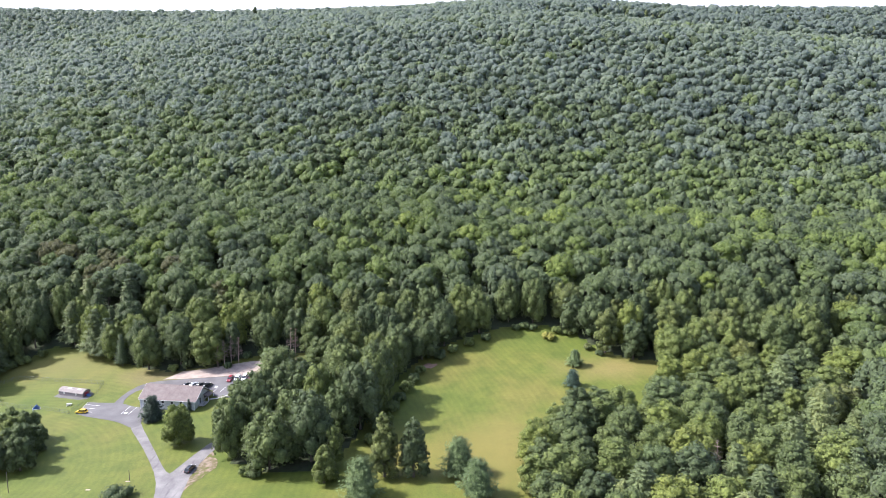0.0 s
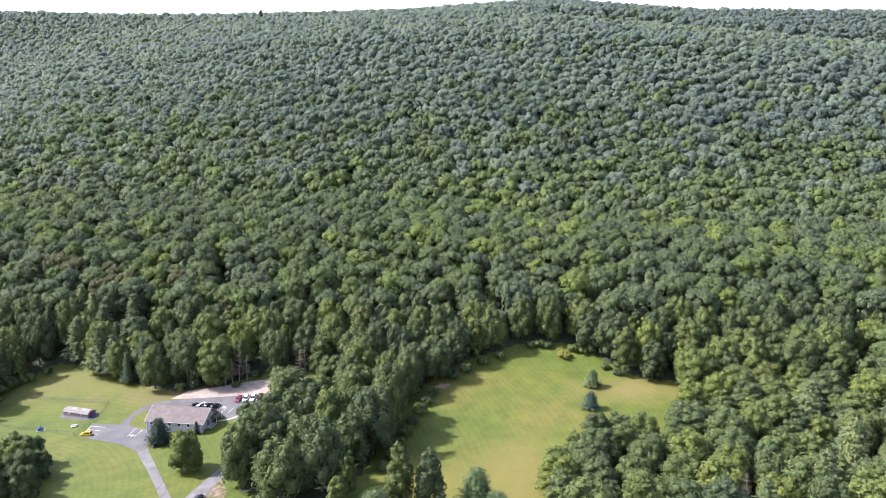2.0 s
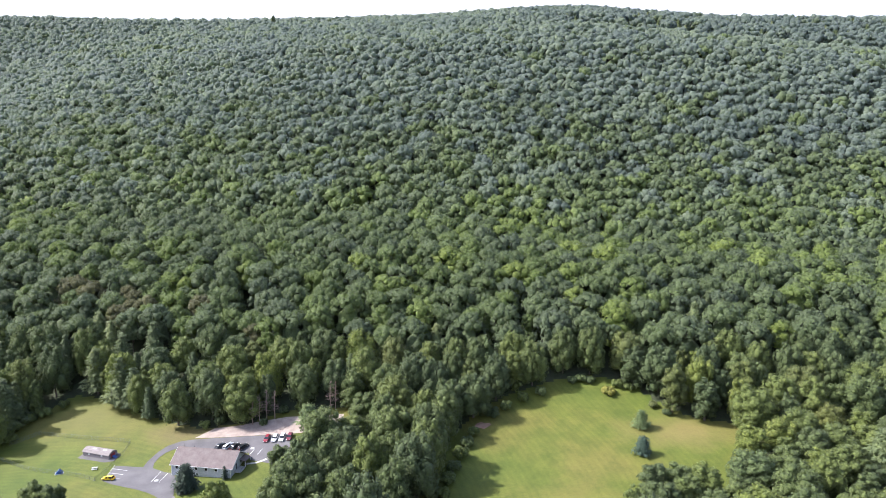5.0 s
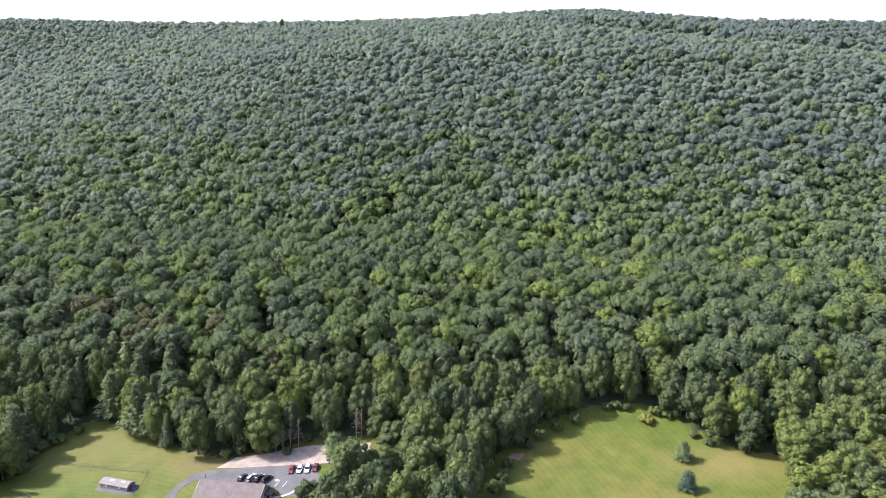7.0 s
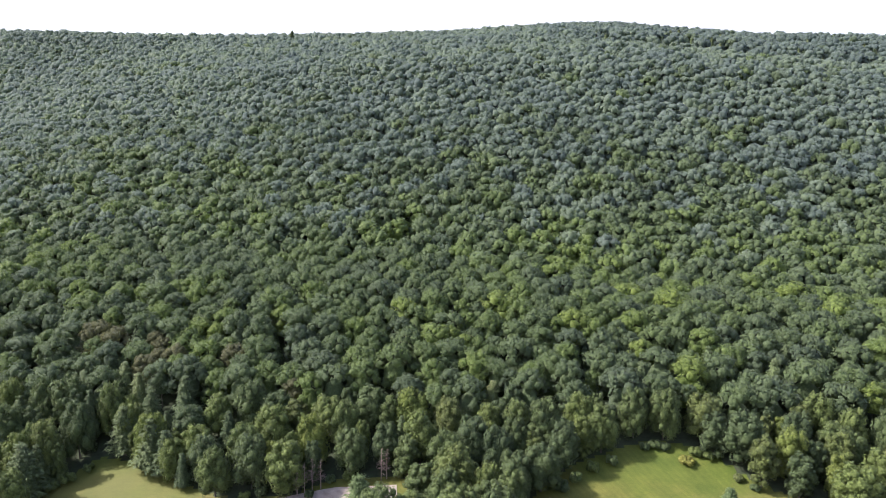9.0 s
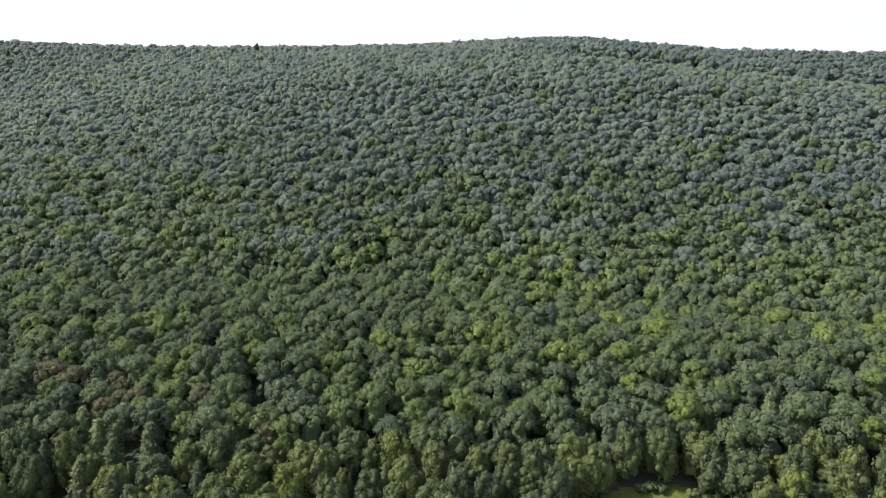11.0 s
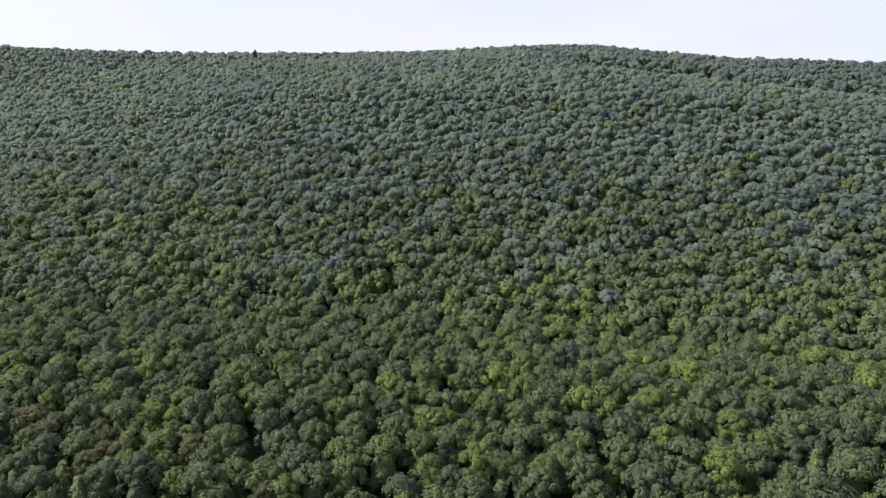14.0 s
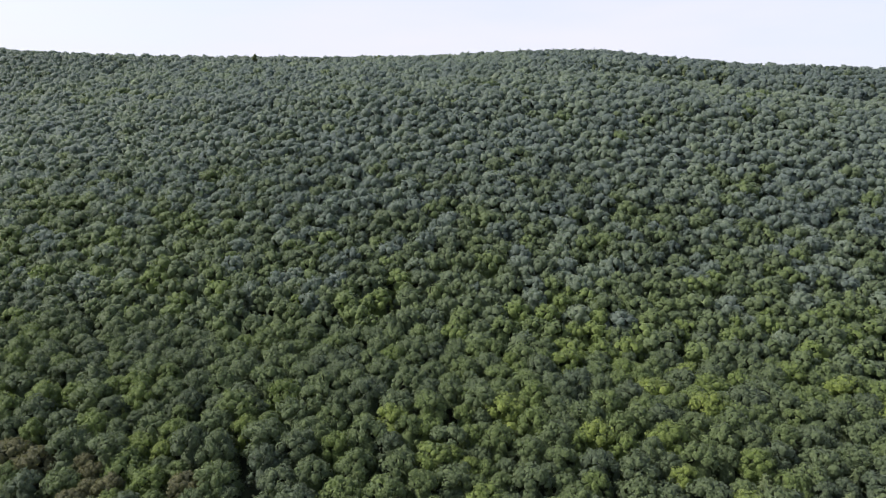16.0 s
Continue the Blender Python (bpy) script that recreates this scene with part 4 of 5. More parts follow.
f2 = noise_node(n, l, 2.2, 4, "Object", (3.0, 0.6, 0.6))
c = ramp_node(n, l, f1, [(0.25, (0.112, 0.090, 0.087)), (0.5, (0.138, 0.113, 0.108)), (0.75, (0.158, 0.135, 0.130))])
l.new(mix_node(n, l, 1.0, c, ramp_node(n, l, f2, [(0.3, (0.86, 0.86, 0.86)), (0.7, (1.12, 1.12, 1.12))]), "MULTIPLY"), b.inputs["Base Color"])
grey_roof = plain("grey_shingles", (0.19, 0.168, 0.162), 0.9, 0.2, vary=0.2, scale=1.5)
shed_wood = plain("grey_brown_boards", (0.175, 0.158, 0.162), 0.85, 0.2, vary=0.2, scale=2.0)
white_paint = plain("white_paint", (0.78, 0.78, 0.76), 0.5, 0.4, vary=0.05)
line_paint = plain("line_paint", (0.48, 0.48, 0.48), 0.7, 0.3, vary=0.15, scale=1.0)
red_door = plain("dark_red_paint", (0.22, 0.020, 0.035), 0.5, 0.4)
blue_tarp = plain("blue_tarp", (0.025, 0.07, 0.22), 0.5, 0.4)
dark_trim = plain("dark_trim", (0.035, 0.035, 0.04), 0.6, 0.4)
concrete = plain("pale_concrete", (0.34, 0.325, 0.30), 0.9, 0.2, vary=0.12, scale=0.8)
fence_metal = plain("galvanised_wire", (0.10, 0.115, 0.10), 0.6, 0.3, 0.1)
trim_paint = plain("dull_white_trim", (0.46, 0.46, 0.46), 0.55, 0.4, vary=0.08)
post_wood = plain("weathered_post", (0.10, 0.085, 0.07), 0.9, 0.2)
window_glass, n, l, b = material("window_glass", 0.06, 0.6)
b.inputs["Base Color"].default_value = (0.015, 0.018, 0.022, 1)
rubber = plain("tyre_rubber", (0.018, 0.018, 0.018), 0.9, 0.2)
rim_metal = plain("wheel_rim", (0.45, 0.45, 0.46), 0.35, 0.5, 0.8)
lamp_glass = plain("headlight_glass", (0.75, 0.75, 0.72), 0.15, 0.6, vary=0.03)
tail_glass = plain("tail_light_glass", (0.35, 0.012, 0.012), 0.2, 0.6, vary=0.03)


def paint(name, colour, metal=0.1):
    m = plain(name, colour, 0.28, 0.5, metal, vary=0.04)
    m.node_tree.nodes["Principled BSDF"].inputs["Coat Weight"].default_value = 0.6
    return m


def box_bm(x0, y0, z0, x1, y1, z1, bevel=0.0):
    bm = bmesh.new()
    bmesh.ops.create_cube(bm, size=1.0, matrix=Matrix.Translation(((x0 + x1) / 2, (y0 + y1) / 2, (z0 + z1) / 2)) @ Matrix.Diagonal((x1 - x0, y1 - y0, z1 - z0, 1)))
    if bevel:
        bmesh.ops.bevel(bm, geom=bm.edges[:], offset=bevel, segments=1, affect="EDGES")
    return bm


def prism_bm(outline, depth, axis="y"):
    """An outline in x, z drawn out along y (or in y, z along x)."""
    bm = bmesh.new()
    place = (lambda p, d: (p[0], d, p[1])) if axis == "y" else (lambda p, d: (d, p[0], p[1]))
    ends = [[bm.verts.new(place(p, d)) for p in outline] for d in depth]
    bm.faces.new(ends[0])
    bm.faces.new(ends[1][::-1])
    k = len(outline)
    for i in range(k):
        bm.faces.new((ends[0][i], ends[0][(i + 1) % k], ends[1][(i + 1) % k], ends[1][i]))
    bmesh.ops.recalc_face_normals(bm, faces=bm.faces)
    return bm


def cyl_bm(p0, p1, r0, r1=None, sides=8):
    bm = bmesh.new()
    p0, p1 = Vector(p0), Vector(p1)
    d = p1 - p0
    m = Matrix.Translation((p0 + p1) / 2) @ d.to_track_quat("Z", "Y").to_matrix().to_4x4()
    bmesh.ops.create_cone(bm, cap_ends=True, segments=sides, radius1=r0, radius2=r0 if r1 is None else r1, depth=d.length, matrix=m)
    return bm


def piece(name, bm, mat, parent=None, label=""):
    """Links a bmesh as one mesh object, under a thing where one is given."""
    me = bpy.data.meshes.new(name)
    bm.to_mesh(me)
    bm.free()
    me.materials.append(mat)
    ob = new(name, me)
    if parent:
        ob.parent = parent
    return tagged(ob, label)


def thing(name, x, y, z=None, turn=0.0):
    ob = new(name)
    ob.matrix_world = pose(x, y, float(ground_z(x, y)) if z is None else z, 0, 0, turn)
    return ob


# ---- the house: long gabled bungalow over a half-exposed basement ----
house = tagged(thing("house", -117.9, 257.1, 0.0, math.degrees(math.atan2(-3.2, 22.0))), "long single-storey house with pale grey siding and a brown shingle roof", "house")
LEN, DEEP, EAVE, TOP = 22.4, 12.0, 5.55, 9.2


def wall_with_holes(x0, x1, z0, z1, holes, y0, y1):
    """A straight wall along x, cut through for its windows."""
    xs = sorted({x0, x1, *(h[0] for h in holes), *(h[1] for h in holes)})
    zs = sorted({z0, z1, *(h[2] for h in holes), *(h[3] for h in holes)})
    bm = bmesh.new()
    for a, c in zip(xs, xs[1:]):
        for d, e in zip(zs, zs[1:]):
            mx, mz = (a + c) / 2, (d + e) / 2
            if not any(h[0] < mx < h[1] and h[2] < mz < h[3] for h in holes):
                bmesh.ops.create_cube(bm, size=1.0, matrix=Matrix.Translation((mx, (y0 + y1) / 2, mz)) @ Matrix.Diagonal((c - a, y1 - y0, e - d, 1)))
    bmesh.ops.remove_doubles(bm, verts=bm.verts, dist=0.001)
    return bm


front_holes = [(1.4, 2.5, 3.8, 4.9), (5.0, 6.1, 3.9, 4.9), (8.8, 9.9, 3.9, 4.9), (12.6, 13.7, 3.9, 4.9), (16.4, 17.5, 3.9, 4.9), (19.6, 20.7, 3.9, 4.9), (2.6, 3.7, 1.0, 2.2), (6.6, 7.7, 1.1, 2.2)]
piece("wall", wall_with_holes(0, LEN, -1.2, EAVE, front_holes, 0.0, 0.2), siding, house)
piece("wall", wall_with_holes(0, LEN, 1.0, EAVE, [(4, 5.2, 4.2, 5.2), (11, 12.2, 4.2, 5.2), (17, 18.2, 4.2, 5.2)], DEEP - 0.2, DEEP), siding, house)
gable = [(0.2, -1.0), (DEEP - 0.2, -1.0), (DEEP - 0.2, EAVE), (DEEP / 2, TOP - 0.25), (0.2, EAVE)]
piece("wall", prism_bm(gable, (0.0, 0.2), "x"), siding, house)
piece("wall", prism_bm(gable, (LEN - 0.2, LEN), "x"), siding, house)
rise = (TOP - EAVE) / (DEEP / 2)
for side in (0, 1):
    y_in, y_out = DEEP / 2, (-0.55 if side == 0 else DEEP + 0.55)
    z_out = EAVE - 0.55 * rise
    o = [(y_in, TOP), (y_out, z_out), (y_out, z_out + 0.22), (y_in, TOP + 0.24)]
    piece("roof", prism_bm(o, (-0.5, LEN + 1.0), "x"), shingle, house, "brown asphalt shingle roof slope")
    piece("gutter", box_bm(-0.5, y_out - 0.14 if side == 0 else y_out, z_out + 0.02, LEN + 1.0, y_out if side == 0 else y_out + 0.14, z_out + 0.20), trim_paint, house)
piece("ridge_cap", prism_bm([(DEEP / 2 - 0.25, TOP + 0.12), (DEEP / 2, TOP + 0.30), (DEEP / 2 + 0.25, TOP + 0.12)], (-0.5, LEN + 1.0), "x"), shingle, house)
for x in (-0.53, LEN + 1.003):
    piece("barge_board", prism_bm([(-0.55, EAVE - 0.35), (DEEP / 2, TOP), (DEEP + 0.55, EAVE - 0.35), (DEEP + 0.55, EAVE - 0.12), (DEEP / 2, TOP + 0.26), (-0.55, EAVE - 0.12)], (x - 0.03, x + 0.03), "x"), trim_paint, house)
for x0, x1, z0, z1 in front_holes:
    w = piece("window", box_bm(x0, 0.09, z0, x1, 0.11, z1), window_glass, house)
    for bmw in (box_bm(x0 - 0.1, -0.04, z0 - 0.1, x0, 0.12, z1 + 0.1), box_bm(x1, -0.04, z0 - 0.1, x1 + 0.1, 0.12, z1 + 0.1), box_bm(x0, -0.04, z1, x1, 0.12, z1 + 0.1), box_bm(x0, -0.06, z0 - 0.1, x1, 0.12, z0)):
        piece("window_frame", bmw, white_paint, w)
for x in (-0.1, LEN + 0.02):
    piece("downspout", box_bm(x, -0.12, 0.0, x + 0.09, -0.02, EAVE - 0.4), white_paint, house)
door = piece("door", box_bm(LEN, 4.2, 3.0, LEN + 0.05, 5.2, 5.1), dark_trim, house, "dark entrance door in the gable end")
piece("door_handle", box_bm(LEN + 0.05, 4.35, 4.0, LEN + 0.1, 4.45, 4.1), rim_metal, door)
gw = piece("window", box_bm(LEN, 8.0, 3.9, LEN + 0.03, 9.2, 5.0), window_glass, house)
piece("porch_floor", box_bm(LEN + 0.004, 2.6, 2.6, LEN + 2.4, 11.0, 2.82), concrete, house)
piece("porch_roof", prism_bm([(LEN + 0.004, 5.35), (LEN + 2.6, 4.95), (LEN + 2.6, 5.12), (LEN + 0.004, 5.52)], (6.8, 11.6)), shingle, house)
for y in (7.0, 11.3):
    piece("porch_post", box_bm(LEN + 2.3, y - 0.07, 2.7, LEN + 2.44, y + 0.07, 4.98), white_paint, house)
for z in (3.2, 3.7):
    piece("porch_rail", box_bm(LEN + 2.34, 2.7, z, LEN + 2.40, 10.9, z + 0.06), dark_trim, house)
piece("vent_pipe", cyl_bm((5.2, 7.2, TOP - 1.2), (5.2, 7.2, TOP + 0.3), 0.1), dark_trim, house)
piece("vent_pipe", cyl_bm((14.0, 7.4, TOP - 1.2), (14.0, 7.4, TOP + 0.2), 0.08), dark_trim, house)
piece("foundation", box_bm(-0.05, -0.05, -1.2, LEN + 0.05, 0.0, 0.65), concrete, house)

walkway = sheet("walkway", ribbon([(-93.2, 262.2), (-91.5, 262.3), (-89, 262.7), (-86.8, 263.8), (-84.5, 265.8)], 1.0), concrete, 0.12, 0.8)
tagged(walkway, "pale curved concrete walkway beside the house", "walkway", kind="structure")
steps_pad = sheet("dirt_bed", [(-113, 251.5), (-109, 251), (-105.6, 248), (-106.5, 244), (-110, 243), (-112.4, 245.5)], litter, 0.13, 0.8)
tagged(steps_pad, "dark mulch bed under the spruce", "dirt", kind="structure")

# ---- the shed ----
shed = tagged(thing("shed", -157.8, 271.8, 0.9, math.degrees(math.atan2(-3.4, 11.4))), "long grey-brown storage shed with a barn roof and white round windows", "shed")
SL, SW = 12.0, 4.2
holes = [(2.4, 3.1, 1.1, 1.8), (8.3, 9.0, 1.1, 1.8), (4.9, 6.5, 0.1, 2.05)]
piece("wall", wall_with_holes(0, SL, -0.4, 2.1, holes, 0.0, 0.1), shed_wood, shed)
piece("wall", box_bm(0, SW - 0.1, -0.4, SL, SW, 2.1), shed_wood, shed)
barn = [(0.1, 2.1), (0.75, 2.75), (SW / 2, 3.15), (SW - 0.75, 2.75), (SW - 0.1, 2.1)]
for x in (0.0, SL - 0.1):
    piece("wall", prism_bm([(0.1, -0.4)] + barn + [(SW - 0.1, -0.4)], (x, x + 0.1), "x"), shed_wood, shed)
outer = [(-0.2, 2.05), (0.68, 2.85), (SW / 2, 3.3), (SW - 0.68, 2.85), (SW + 0.2, 2.05)]
inner = [(y, z - 0.1) for y, z in outer]
for i in range(4):
    piece("roof", prism_bm([outer[i], outer[i + 1], inner[i + 1], inner[i]], (-0.2, SL + 0.25), "x"), grey_roof, shed)
for x0, x1, z0, z1 in holes[:2]:
    w = piece("window", cyl_bm(((x0 + x1) / 2, -0.05, (z0 + z1) / 2), ((x0 + x1) / 2, 0.05, (z0 + z1) / 2), 0.36, sides=16), white_paint, shed, "round white-framed window")
    piece("pane", cyl_bm(((x0 + x1) / 2, -0.07, (z0 + z1) / 2), ((x0 + x1) / 2, -0.052, (z0 + z1) / 2), 0.16, sides=12), window_glass, w)
for x0 in (4.92, 5.72):
    d = piece("door", box_bm(x0, 0.02, 0.1, x0 + 0.76, 0.08, 2.03), shed_wood, shed)
    piece("hinge", box_bm(x0 + 0.05, 0.0, 1.6, x0 + 0.4, 0.018, 1.68), dark_trim, d)
piece("end_door", box_bm(SL + 0.002, 1.0, 0.0, SL + 0.06, 3.2, 2.2), red_door, shed, "dark red double door in the gable end")
for x in (3.6, 8.4):
    piece("roof_vent", prism_bm([(1.2, 3.02), (1.9, 3.25), (1.9, 3.36), (1.2, 3.14)], (x, x + 1.6), "x"), concrete, shed)
pad = sheet("gravel_pad", [(-159.4, 270.4), (-147.2, 266.8), (-144, 267.6), (-143.2, 271.5), (-146, 274), (-157.5, 277)], asphalt, 0.05, 1.2)
tagged(pad, "grey stone-dust pad under the shed", "pad", kind="structure")
# added board: stands in for the bluish shade beside the shed, no real ramp
ramp = tagged(thing("ramp", -144.7, 270.0, None, -17), "blue board added in place of the bluish shade at the shed's end door", "ramp")
piece("board", prism_bm([(-0.8, 0.65), (0.8, 0.05), (0.8, 0.12), (-0.8, 0.75)], (-0.7, 0.7)), blue_tarp, ramp)
piece("leg", box_bm(-0.76, -0.65, 0.0, -0.68, 0.65, 0.62), dark_trim, ramp)

# ---- painted lines of the parking lots ----
def stripe_line(x0, y0, x1, y1, w=0.16):
    d = Vector((x1 - x0, y1 - y0)).normalized()
    p = Vector((-d.y, d.x)) * w / 2
    ob = sheet("parking_line", [(x0 + p.x, y0 + p.y), (x1 + p.x, y1 + p.y), (x1 - p.x, y1 - p.y), (x0 - p.x, y0 - p.y)], line_paint, 0.115, 1.5)
    return tagged(ob, "white painted parking line on the asphalt", "road marking", "parking lines", "structure")


for q in [(-142.0, 262.3, -135.8, 260.8), (-141.9, 259.6, -136.2, 258.1), (-141.3, 256.7, -136.0, 255.2), (-123.7, 253.0, -122.9, 259.3), (-120.7, 252.3, -119.9, 258.2), (-92.9, 267.9, -91.8, 271.4), (-90.0, 267.5, -88.9, 271.0), (-142.2, 264.6, -141.6, 255.4),
          (-87.0, 276.0, -86.8, 279.0), (-84.1, 276.0, -83.9, 279.0), (-81.2, 276.0, -81.0, 279.0)]:
    stripe_line(*q)
for x, y in ((-122.2, 253.6), (-93.0, 271.6)):
    tagged(sheet("parking_symbol", [(x - 0.6, y - 0.5), (x + 0.6, y - 0.6), (x + 0.7, y + 0.5), (x - 0.5, y + 0.6)], line_paint, 0.118), "white painted square marking a reserved bay", "road marking", kind="structure")

# ---- cars ----
def car(x, y, turn, colour, label, length=4.5, high=1.48, kind="hatch"):
    """A car: shaped body, glasshouse, four wheels, lamps. It points along its own +x."""
    ob = thing("car", x, y, float(ground_z(x, y)) + 0.11, turn)
    dx, dy = math.cos(radians(turn)), math.sin(radians(turn))
    pitch = math.atan2(float(ground_z(x + dx, y + dy) - ground_z(x - dx, y - dy)), 2)
    ob.matrix_world = ob.matrix_world @ Matrix.Rotation(-pitch, 4, "Y")
    h, L = 0.88, length / 2
    body = [(-L, 0.35), (-L - 0.03, 0.62), (-L + 0.08, h), (L * 0.45, h + 0.03), (L - 0.25, h - 0.14), (L, 0.60), (L - 0.04, 0.30), (L - 0.5, 0.2), (-L + 0.5, 0.2)]
    bm = prism_bm(body, (-0.88, 0.88))
    bmesh.ops.bevel(bm, geom=[e for e in bm.edges if abs(e.verts[0].co.y - e.verts[1].co.y) < 0.01], offset=0.10, segments=2, affect="EDGES")
    shell = piece("body", bm, colour, ob)
    tail = -L + (0.15 if kind == "hatch" else 0.75)
    for nm, lo, hi, half0, half1, mt in (("glasshouse", h - 0.06, high - 0.06, 0.82, 0.64, window_glass), ("roof", high - 0.075, high, 0.66, 0.58, colour)):
        bm = bmesh.new()
        f = 0.0 if nm == "glasshouse" else 1.0
        x0, x1 = tail + f * 0.42, L * 0.50 - f * 0.72
        x2, x3 = (tail + 0.42, L * 0.50 - 0.72) if f == 0 else (x0 + 0.12, x1 - 0.15)
        lowr = [bm.verts.new(p) for p in ((x0, -half0, lo), (x1, -half0, lo), (x1, half0, lo), (x0, half0, lo))]
        upr = [bm.verts.new(p) for p in ((x2, -half1, hi), (x3, -half1, hi), (x3, half1, hi), (x2, half1, hi))]
        bm.faces.new(upr)
        bm.faces.new(lowr[::-1])
        for i in range(4):
            bm.faces.new((lowr[i], lowr[(i + 1) % 4], upr[(i + 1) % 4], upr[i]))
        piece(nm, bm, mt, ob)
    for side in (-1, 1):
        for xa in (tail + 0.42, -0.10 * L, L * 0.50 - 0.72):
            bm = bmesh.new()
            xb = xa if abs(xa + 0.1 * L) < 0.01 else (tail if xa < 0 else L * 0.50)
            pts = [(xb - 0.05, side * 0.835, h), (xb + 0.05, side * 0.835, h), (xa + 0.05, side * 0.66, high - 0.05), (xa - 0.05, side * 0.66, high - 0.05)]
            bm.faces.new([bm.verts.new(p) for p in pts])
            bmesh.ops.solidify(bm, geom=bm.faces[:], thickness=0.03)
            piece("pillar", bm, colour, ob)
    for wx in (-L * 0.60, L * 0.62):
        for side in (-1, 1):
            tyre = piece("wheel", cyl_bm((wx, side * 0.70, 0.33), (wx, side * 0.91, 0.33), 0.33, sides=16), rubber, ob)
            piece("rim", cyl_bm((wx, side * 0.905, 0.33), (wx, side * 0.925, 0.33), 0.21, sides=12), rim_metal, tyre)
    for side in (-1, 1):
        piece("headlight", box_bm(L - 0.16, side * 0.72 - 0.16, 0.60, L - 0.005, side * 0.72 + 0.16, 0.72, 0.02), lamp_glass, ob)
        piece("tail_light", box_bm(-L - 0.03, side * 0.72 - 0.12, 0.62, -L + 0.1, side * 0.72 + 0.12, 0.80, 0.02), tail_glass, ob)
        piece("mirror", box_bm(L * 0.36, side * 0.98 - 0.1, h + 0.02, L * 0.36 + 0.12, side * 0.98 + 0.1, h + 0.16, 0.03), colour, ob)
    return tagged(ob, label, "car")


red = paint("red_car_paint", (0.16, 0.006, 0.014))
maroon = paint("maroon_car_paint", (0.12, 0.010, 0.014))
white_car = paint("white_car_paint", (0.75, 0.75, 0.74))
silver = paint("silver_car_paint", (0.55, 0.57, 0.60), 0.5)
black = paint("black_car_paint", (0.012, 0.013, 0.016))
charcoal = paint("charcoal_car_paint", (0.035, 0.040, 0.050), 0.3)
yellow = paint("yellow_car_paint", (0.80, 0.52, 0.02))
car(-139.9, 254.9, 176, yellow, "bright yellow hatchback parked at the lot's edge", 4.4)
car(-88.6, 276.6, -96, red, "dark red car parked against the gravel bank", 4.3)
car(-85.6, 276.7, -95, white_car, "white car parked in a row behind the house", 4.5)
car(-82.7, 276.8, -94, white_car, "white estate car parked in a row behind the house", 4.7, 1.55)
car(-79.9, 277.0, -94, maroon, "maroon car parked beside the trees", 4.3)
car(-105.8, 273.4, 60, charcoal, "charcoal car parked behind the house", 4.5, kind="saloon")
car(-102.7, 273.2, 66, silver, "silver-white car parked behind the house", 4.6)
car(-99.8, 272.6, 62, black, "black saloon parked behind the house", 4.6, kind="saloon")
car(-96.6, 272.1, 55, black, "black car parked at the row's end", 4.5)
car(-80.4, 206.5, 82, black, "black car driving along the lane", 4.7, 1.6)

# ---- fence round the shed, posts and small things ----
fence = tagged(new("chain_link_fence"), "low galvanised chain-link fence round the shed yard", "fence")
yard = [(-190, 271), (-176, 263.7), (-168, 261), (-156, 258.4), (-149.2, 256.3), None, (-144.4, 254.4), (-143.6, 260), (-143, 267), (-142.2, 272), (-143, 279.3), (-160, 282.8), (-184, 288), (-192, 281)]


def rail(bm, p0, p1, r, sides=4):
    d = Vector(p1) - Vector(p0)
    bmesh.ops.create_cone(bm, cap_ends=False, segments=sides, radius1=r, radius2=r, depth=d.length, matrix=Matrix.Translation((Vector(p0) + Vector(p1)) / 2) @ d.to_track_quat("Z", "Y").to_matrix().to_4x4())


for p, q in zip(yard, yard[1:]):
    if not p or not q:
        continue
    length = math.dist(p, q)
    k = max(1, round(length / 3.0))
    pts = [(p[0] + (q[0] - p[0]) * i / k, p[1] + (q[1] - p[1]) * i / k) for i in range(k + 1)]
    for a, c in zip(pts, pts[1:]):
        za, zc = float(ground_z(*a)), float(ground_z(*c))
        piece("post", cyl_bm((a[0], a[1], za - 0.3), (a[0], a[1], za + 1.65), 0.038, sides=6), fence_metal, fence)
        bm = bmesh.new()
        rail(bm, (a[0], a[1], za + 1.6), (c[0], c[1], zc + 1.6), 0.022)
        rail(bm, (a[0], a[1], za + 0.1), (c[0], c[1], zc + 0.1), 0.012)
        nn = int(math.dist(a, c) / 0.22)
        for i in range(-6, nn):
            f0, f1 = max(i, 0) / nn, min(i + 7, nn) / nn
            for flip in (0, 1):
                ha, hb = (0.1 + 1.5 * (f0 * nn - i) / 7, 0.1 + 1.5 * (f1 * nn - i) / 7)
                if flip:
                    ha, hb = 1.7 - ha, 1.7 - hb
                rail(bm, (a[0] + (c[0] - a[0]) * f0, a[1] + (c[1] - a[1]) * f0, za + (zc - za) * f0 + ha), (a[0] + (c[0] - a[0]) * f1, a[1] + (c[1] - a[1]) * f1, za + (zc - za) * f1 + hb), 0.006, 3)
        piece("wire_mesh", bm, fence_metal, fence)
gate = tagged(thing("gate", -149.2, 256.3, None, math.degrees(math.atan2(-1.9, 4.8))), "grey metal gate in the yard fence", "gate")
for x in (0.1, 2.5, 4.9):
    piece("post", cyl_bm((x, 0, -0.2), (x, 0, 1.5), 0.05, sides=6), fence_metal, gate)
for z in (0.15, 0.8, 1.45):
    piece("bar", cyl_bm((0.1, 0, z), (4.9, 0, z), 0.04, sides=6), fence_metal, gate)

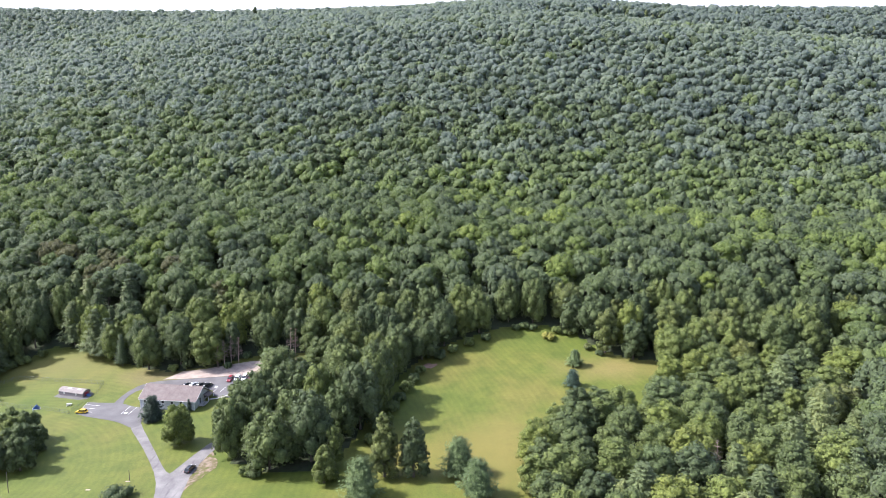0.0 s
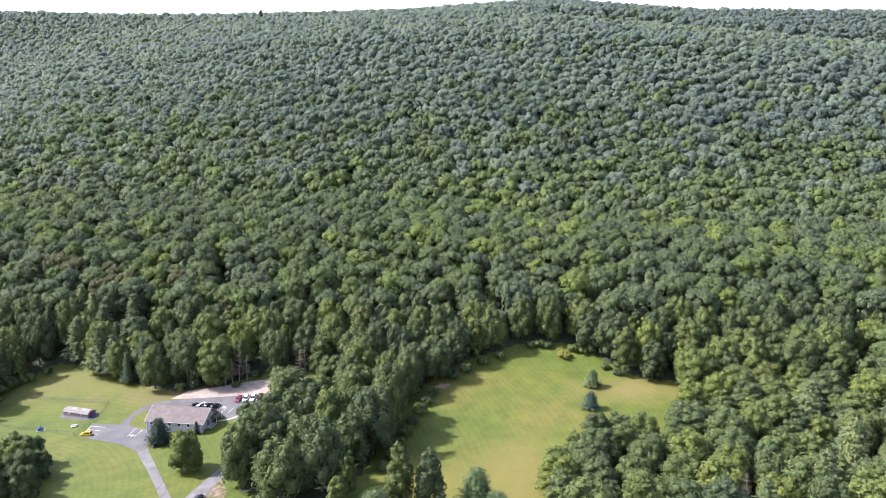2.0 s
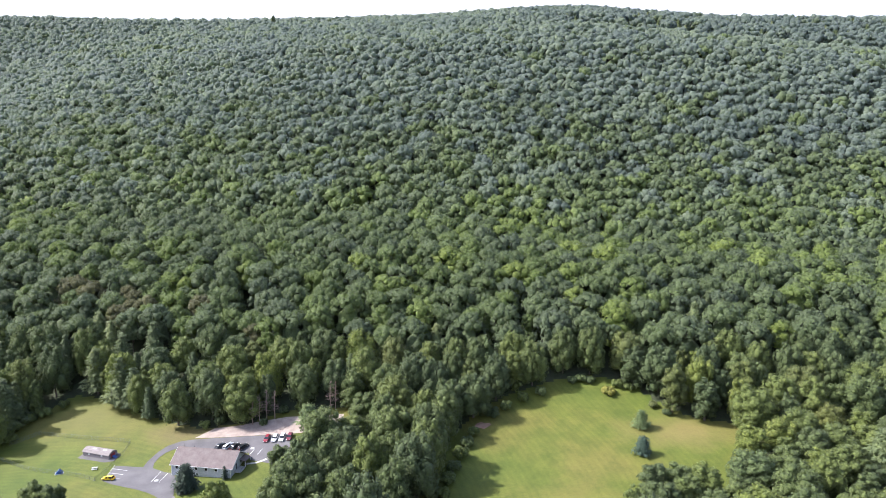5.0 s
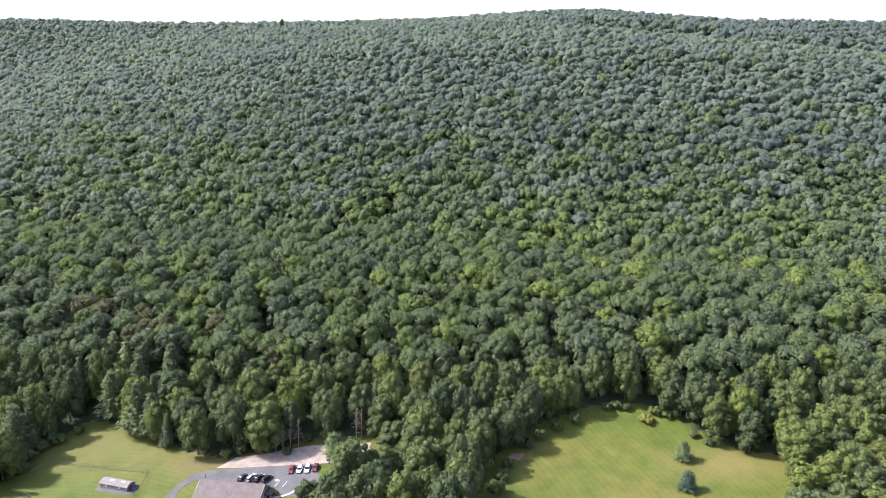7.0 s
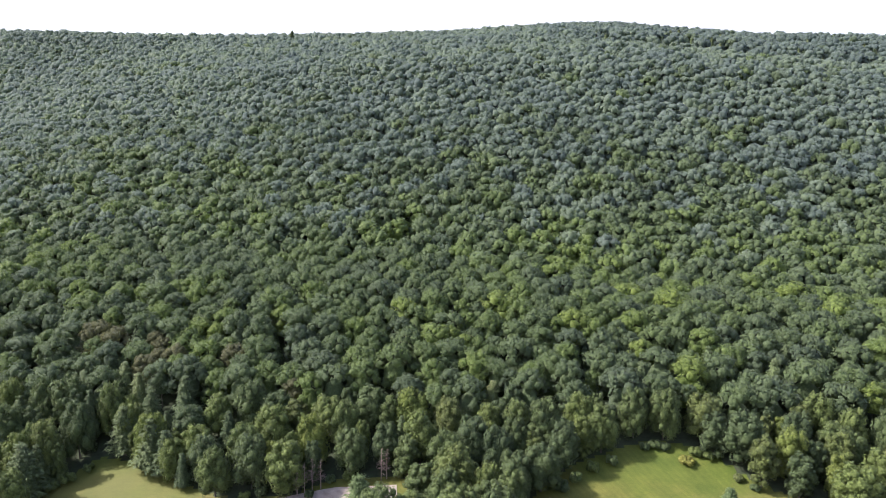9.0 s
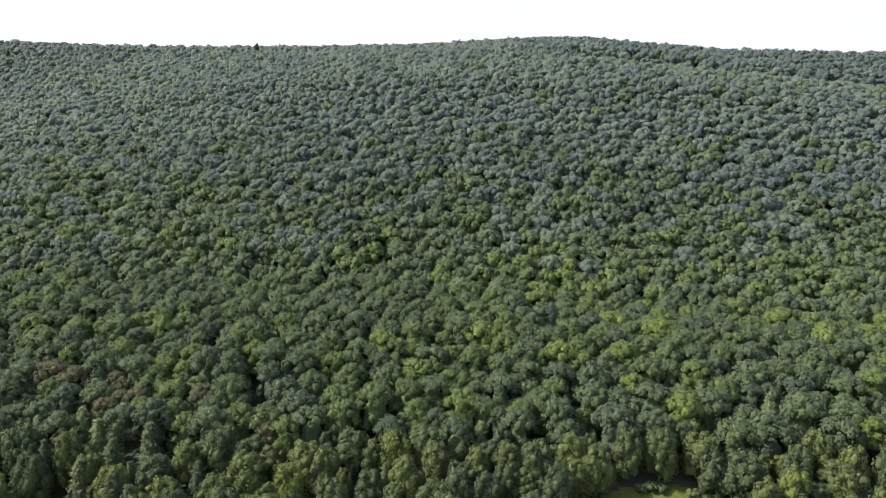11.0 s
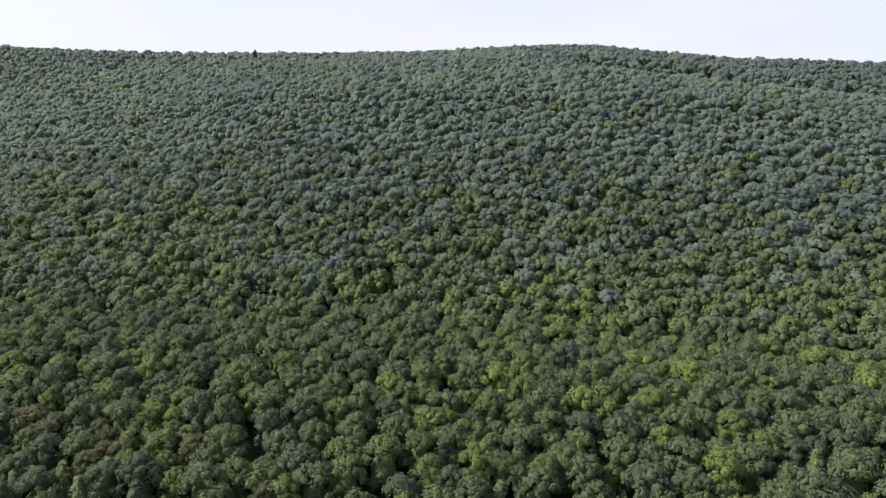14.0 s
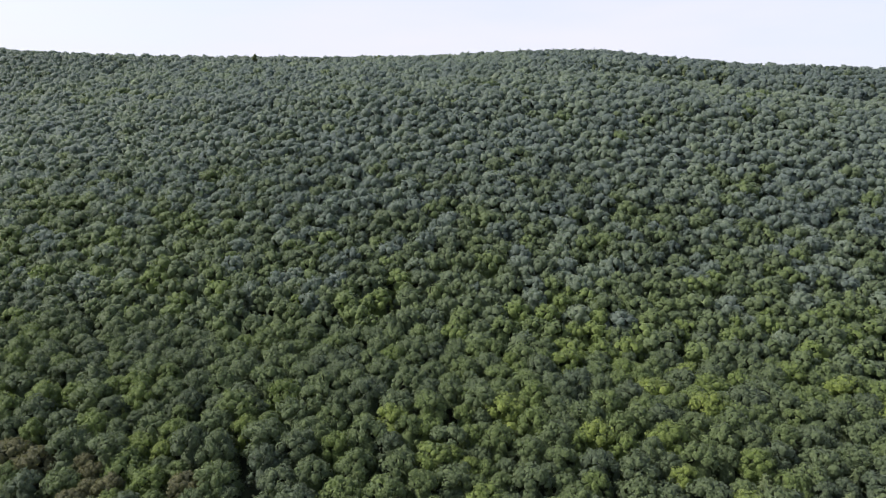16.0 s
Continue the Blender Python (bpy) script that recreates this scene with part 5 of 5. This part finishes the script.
hut = tagged(thing("play_tent", -160.5, 260.2, None, 20), "small blue play tent with a white side on the grass", "tent")
piece("canvas", prism_bm([(-1.3, 0.1), (0, 1.5), (1.3, 0.1)], (-0.9, 0.9)), blue_tarp, hut)
piece("groundsheet", box_bm(-1.4, -1.0, -0.05, 1.4, 1.0, 0.09), white_paint, hut)
bench = tagged(thing("picnic_bench", -148.6, 262.3, None, 10), "white picnic bench on the yard grass", "bench")
piece("tabletop", box_bm(-1.0, -0.4, 0.70, 1.0, 0.4, 0.76), trim_paint, bench)
for y in (-0.8, 0.8):
    piece("seat", box_bm(-1.0, y - 0.15, 0.42, 1.0, y + 0.15, 0.47), trim_paint, bench)
for x in (-0.7, 0.7):
    piece("leg", prism_bm([(-0.9, -0.1), (-0.8, -0.1), (-0.1, 0.7), (0.1, 0.7), (0.8, -0.1), (0.9, -0.1), (0.15, 0.42), (-0.15, 0.42)], (x - 0.04, x + 0.04), "x"), trim_paint, bench)
for x, y, h, nm, lab in ((-97.3, 201.2, 3.4, "lawn_post", "thin dark post with a pale base on the lawn"), (-131.5, 195.5, 6.5, "utility_pole", "dark wooden utility pole beside the lawn trees"), (-120.2, 275.0, 1.5, "marker_post", "short dark post beside the back parking lot")):
    p = tagged(thing(nm, x, y), lab, "post")
    piece("shaft", cyl_bm((0, 0, -0.3), (0, 0, h), 0.13, 0.09, 8), post_wood, p)
    piece("cap", cyl_bm((0, 0, h), (0, 0, h + 0.12), 0.16, 0.12, 8), dark_trim, p)
for x, y in ((-97.6, 200.6), (-107.8, 196.1)):
    tagged(sheet("concrete_slab", [(x - 0.8, y - 0.3), (x + 0.7, y - 0.4), (x + 0.8, y + 0.3), (x - 0.6, y + 0.4)], gravel, 0.05), "small pale stone slab in the lawn", "slab")

tagged(sheet("bare_earth", [(-9.0, 278.0), (-8.2, 276.8), (-6.6, 277.2), (-5.0, 276.4), (-3.4, 277.8), (-2.2, 279.2), (-2.8, 280.4), (-4.6, 280.2), (-5.8, 281.2), (-7.4, 280.6)], plain("reddish_earth", (0.21, 0.135, 0.10), 0.95, 0.2, vary=0.3, scale=0.4), 0.07), "reddish bare earth at the foot of the wood", "dirt", kind="structure")

# ---- loose stones of the gravel bank ----
rr = np.random.default_rng(5)
iv, jf = ICO[1]
st = Build()
bank = [(-117, 280.6), (-112, 285.4), (-102, 286.4), (-94, 288.4), (-84, 290.4), (-61, 290.4), (-60.5, 281.4), (-80, 280.4), (-107, 280.4)]
px, py = rr.uniform(-118, -60, 5200), rr.uniform(280, 293, 5200)
ok = inside(bank, px, py)
for x, y in zip(px[ok][:1700], py[ok][:1700]):
    s = rr.uniform(0.05, 0.11) * (1.7 if rr.uniform() < 0.05 else 1)
    st.add(iv * (s, s * rr.uniform(0.7, 1.2), s * 0.7) * rr.uniform(0.75, 1.2, (len(iv), 1)) + (x, y, float(ground_z(x, y)) + 0.10), jf, None, 0, False)
tagged(new("loose_stones", fast_mesh("loose_stones", *st.arrays(), [gravel])), "pale loose stones strewn over the gravel bank", "stones", kind="stuff")

# ---- rock outcrop below the ridge ----
rock = plain("pinkish_rock", (0.42, 0.33, 0.30), 0.9, 0.2, vary=0.25, scale=0.4)
crag = tagged(new("rock_outcrop"), "pinkish rock outcrop showing among the trees below the ridge", "rock")
iv2, jf2 = ICO[2]
for i, (x, y, s) in enumerate([(229, 737, 4.2), (234, 738, 3.4), (225, 736.5, 3.0), (231, 734, 2.6), (209, 741, 2.8), (205, 742, 2.0)]):
    b = Build()
    b.add(iv2 * (s, s * 0.7, s * 0.8) * rr.uniform(0.75, 1.2, (len(iv2), 1)) + (x, y, float(ground_z(x, y)) + s * 0.5 + 1.5), jf2, None, 0, False)
    part("boulder", fast_mesh("boulder", *b.arrays(), [rock]), crag)
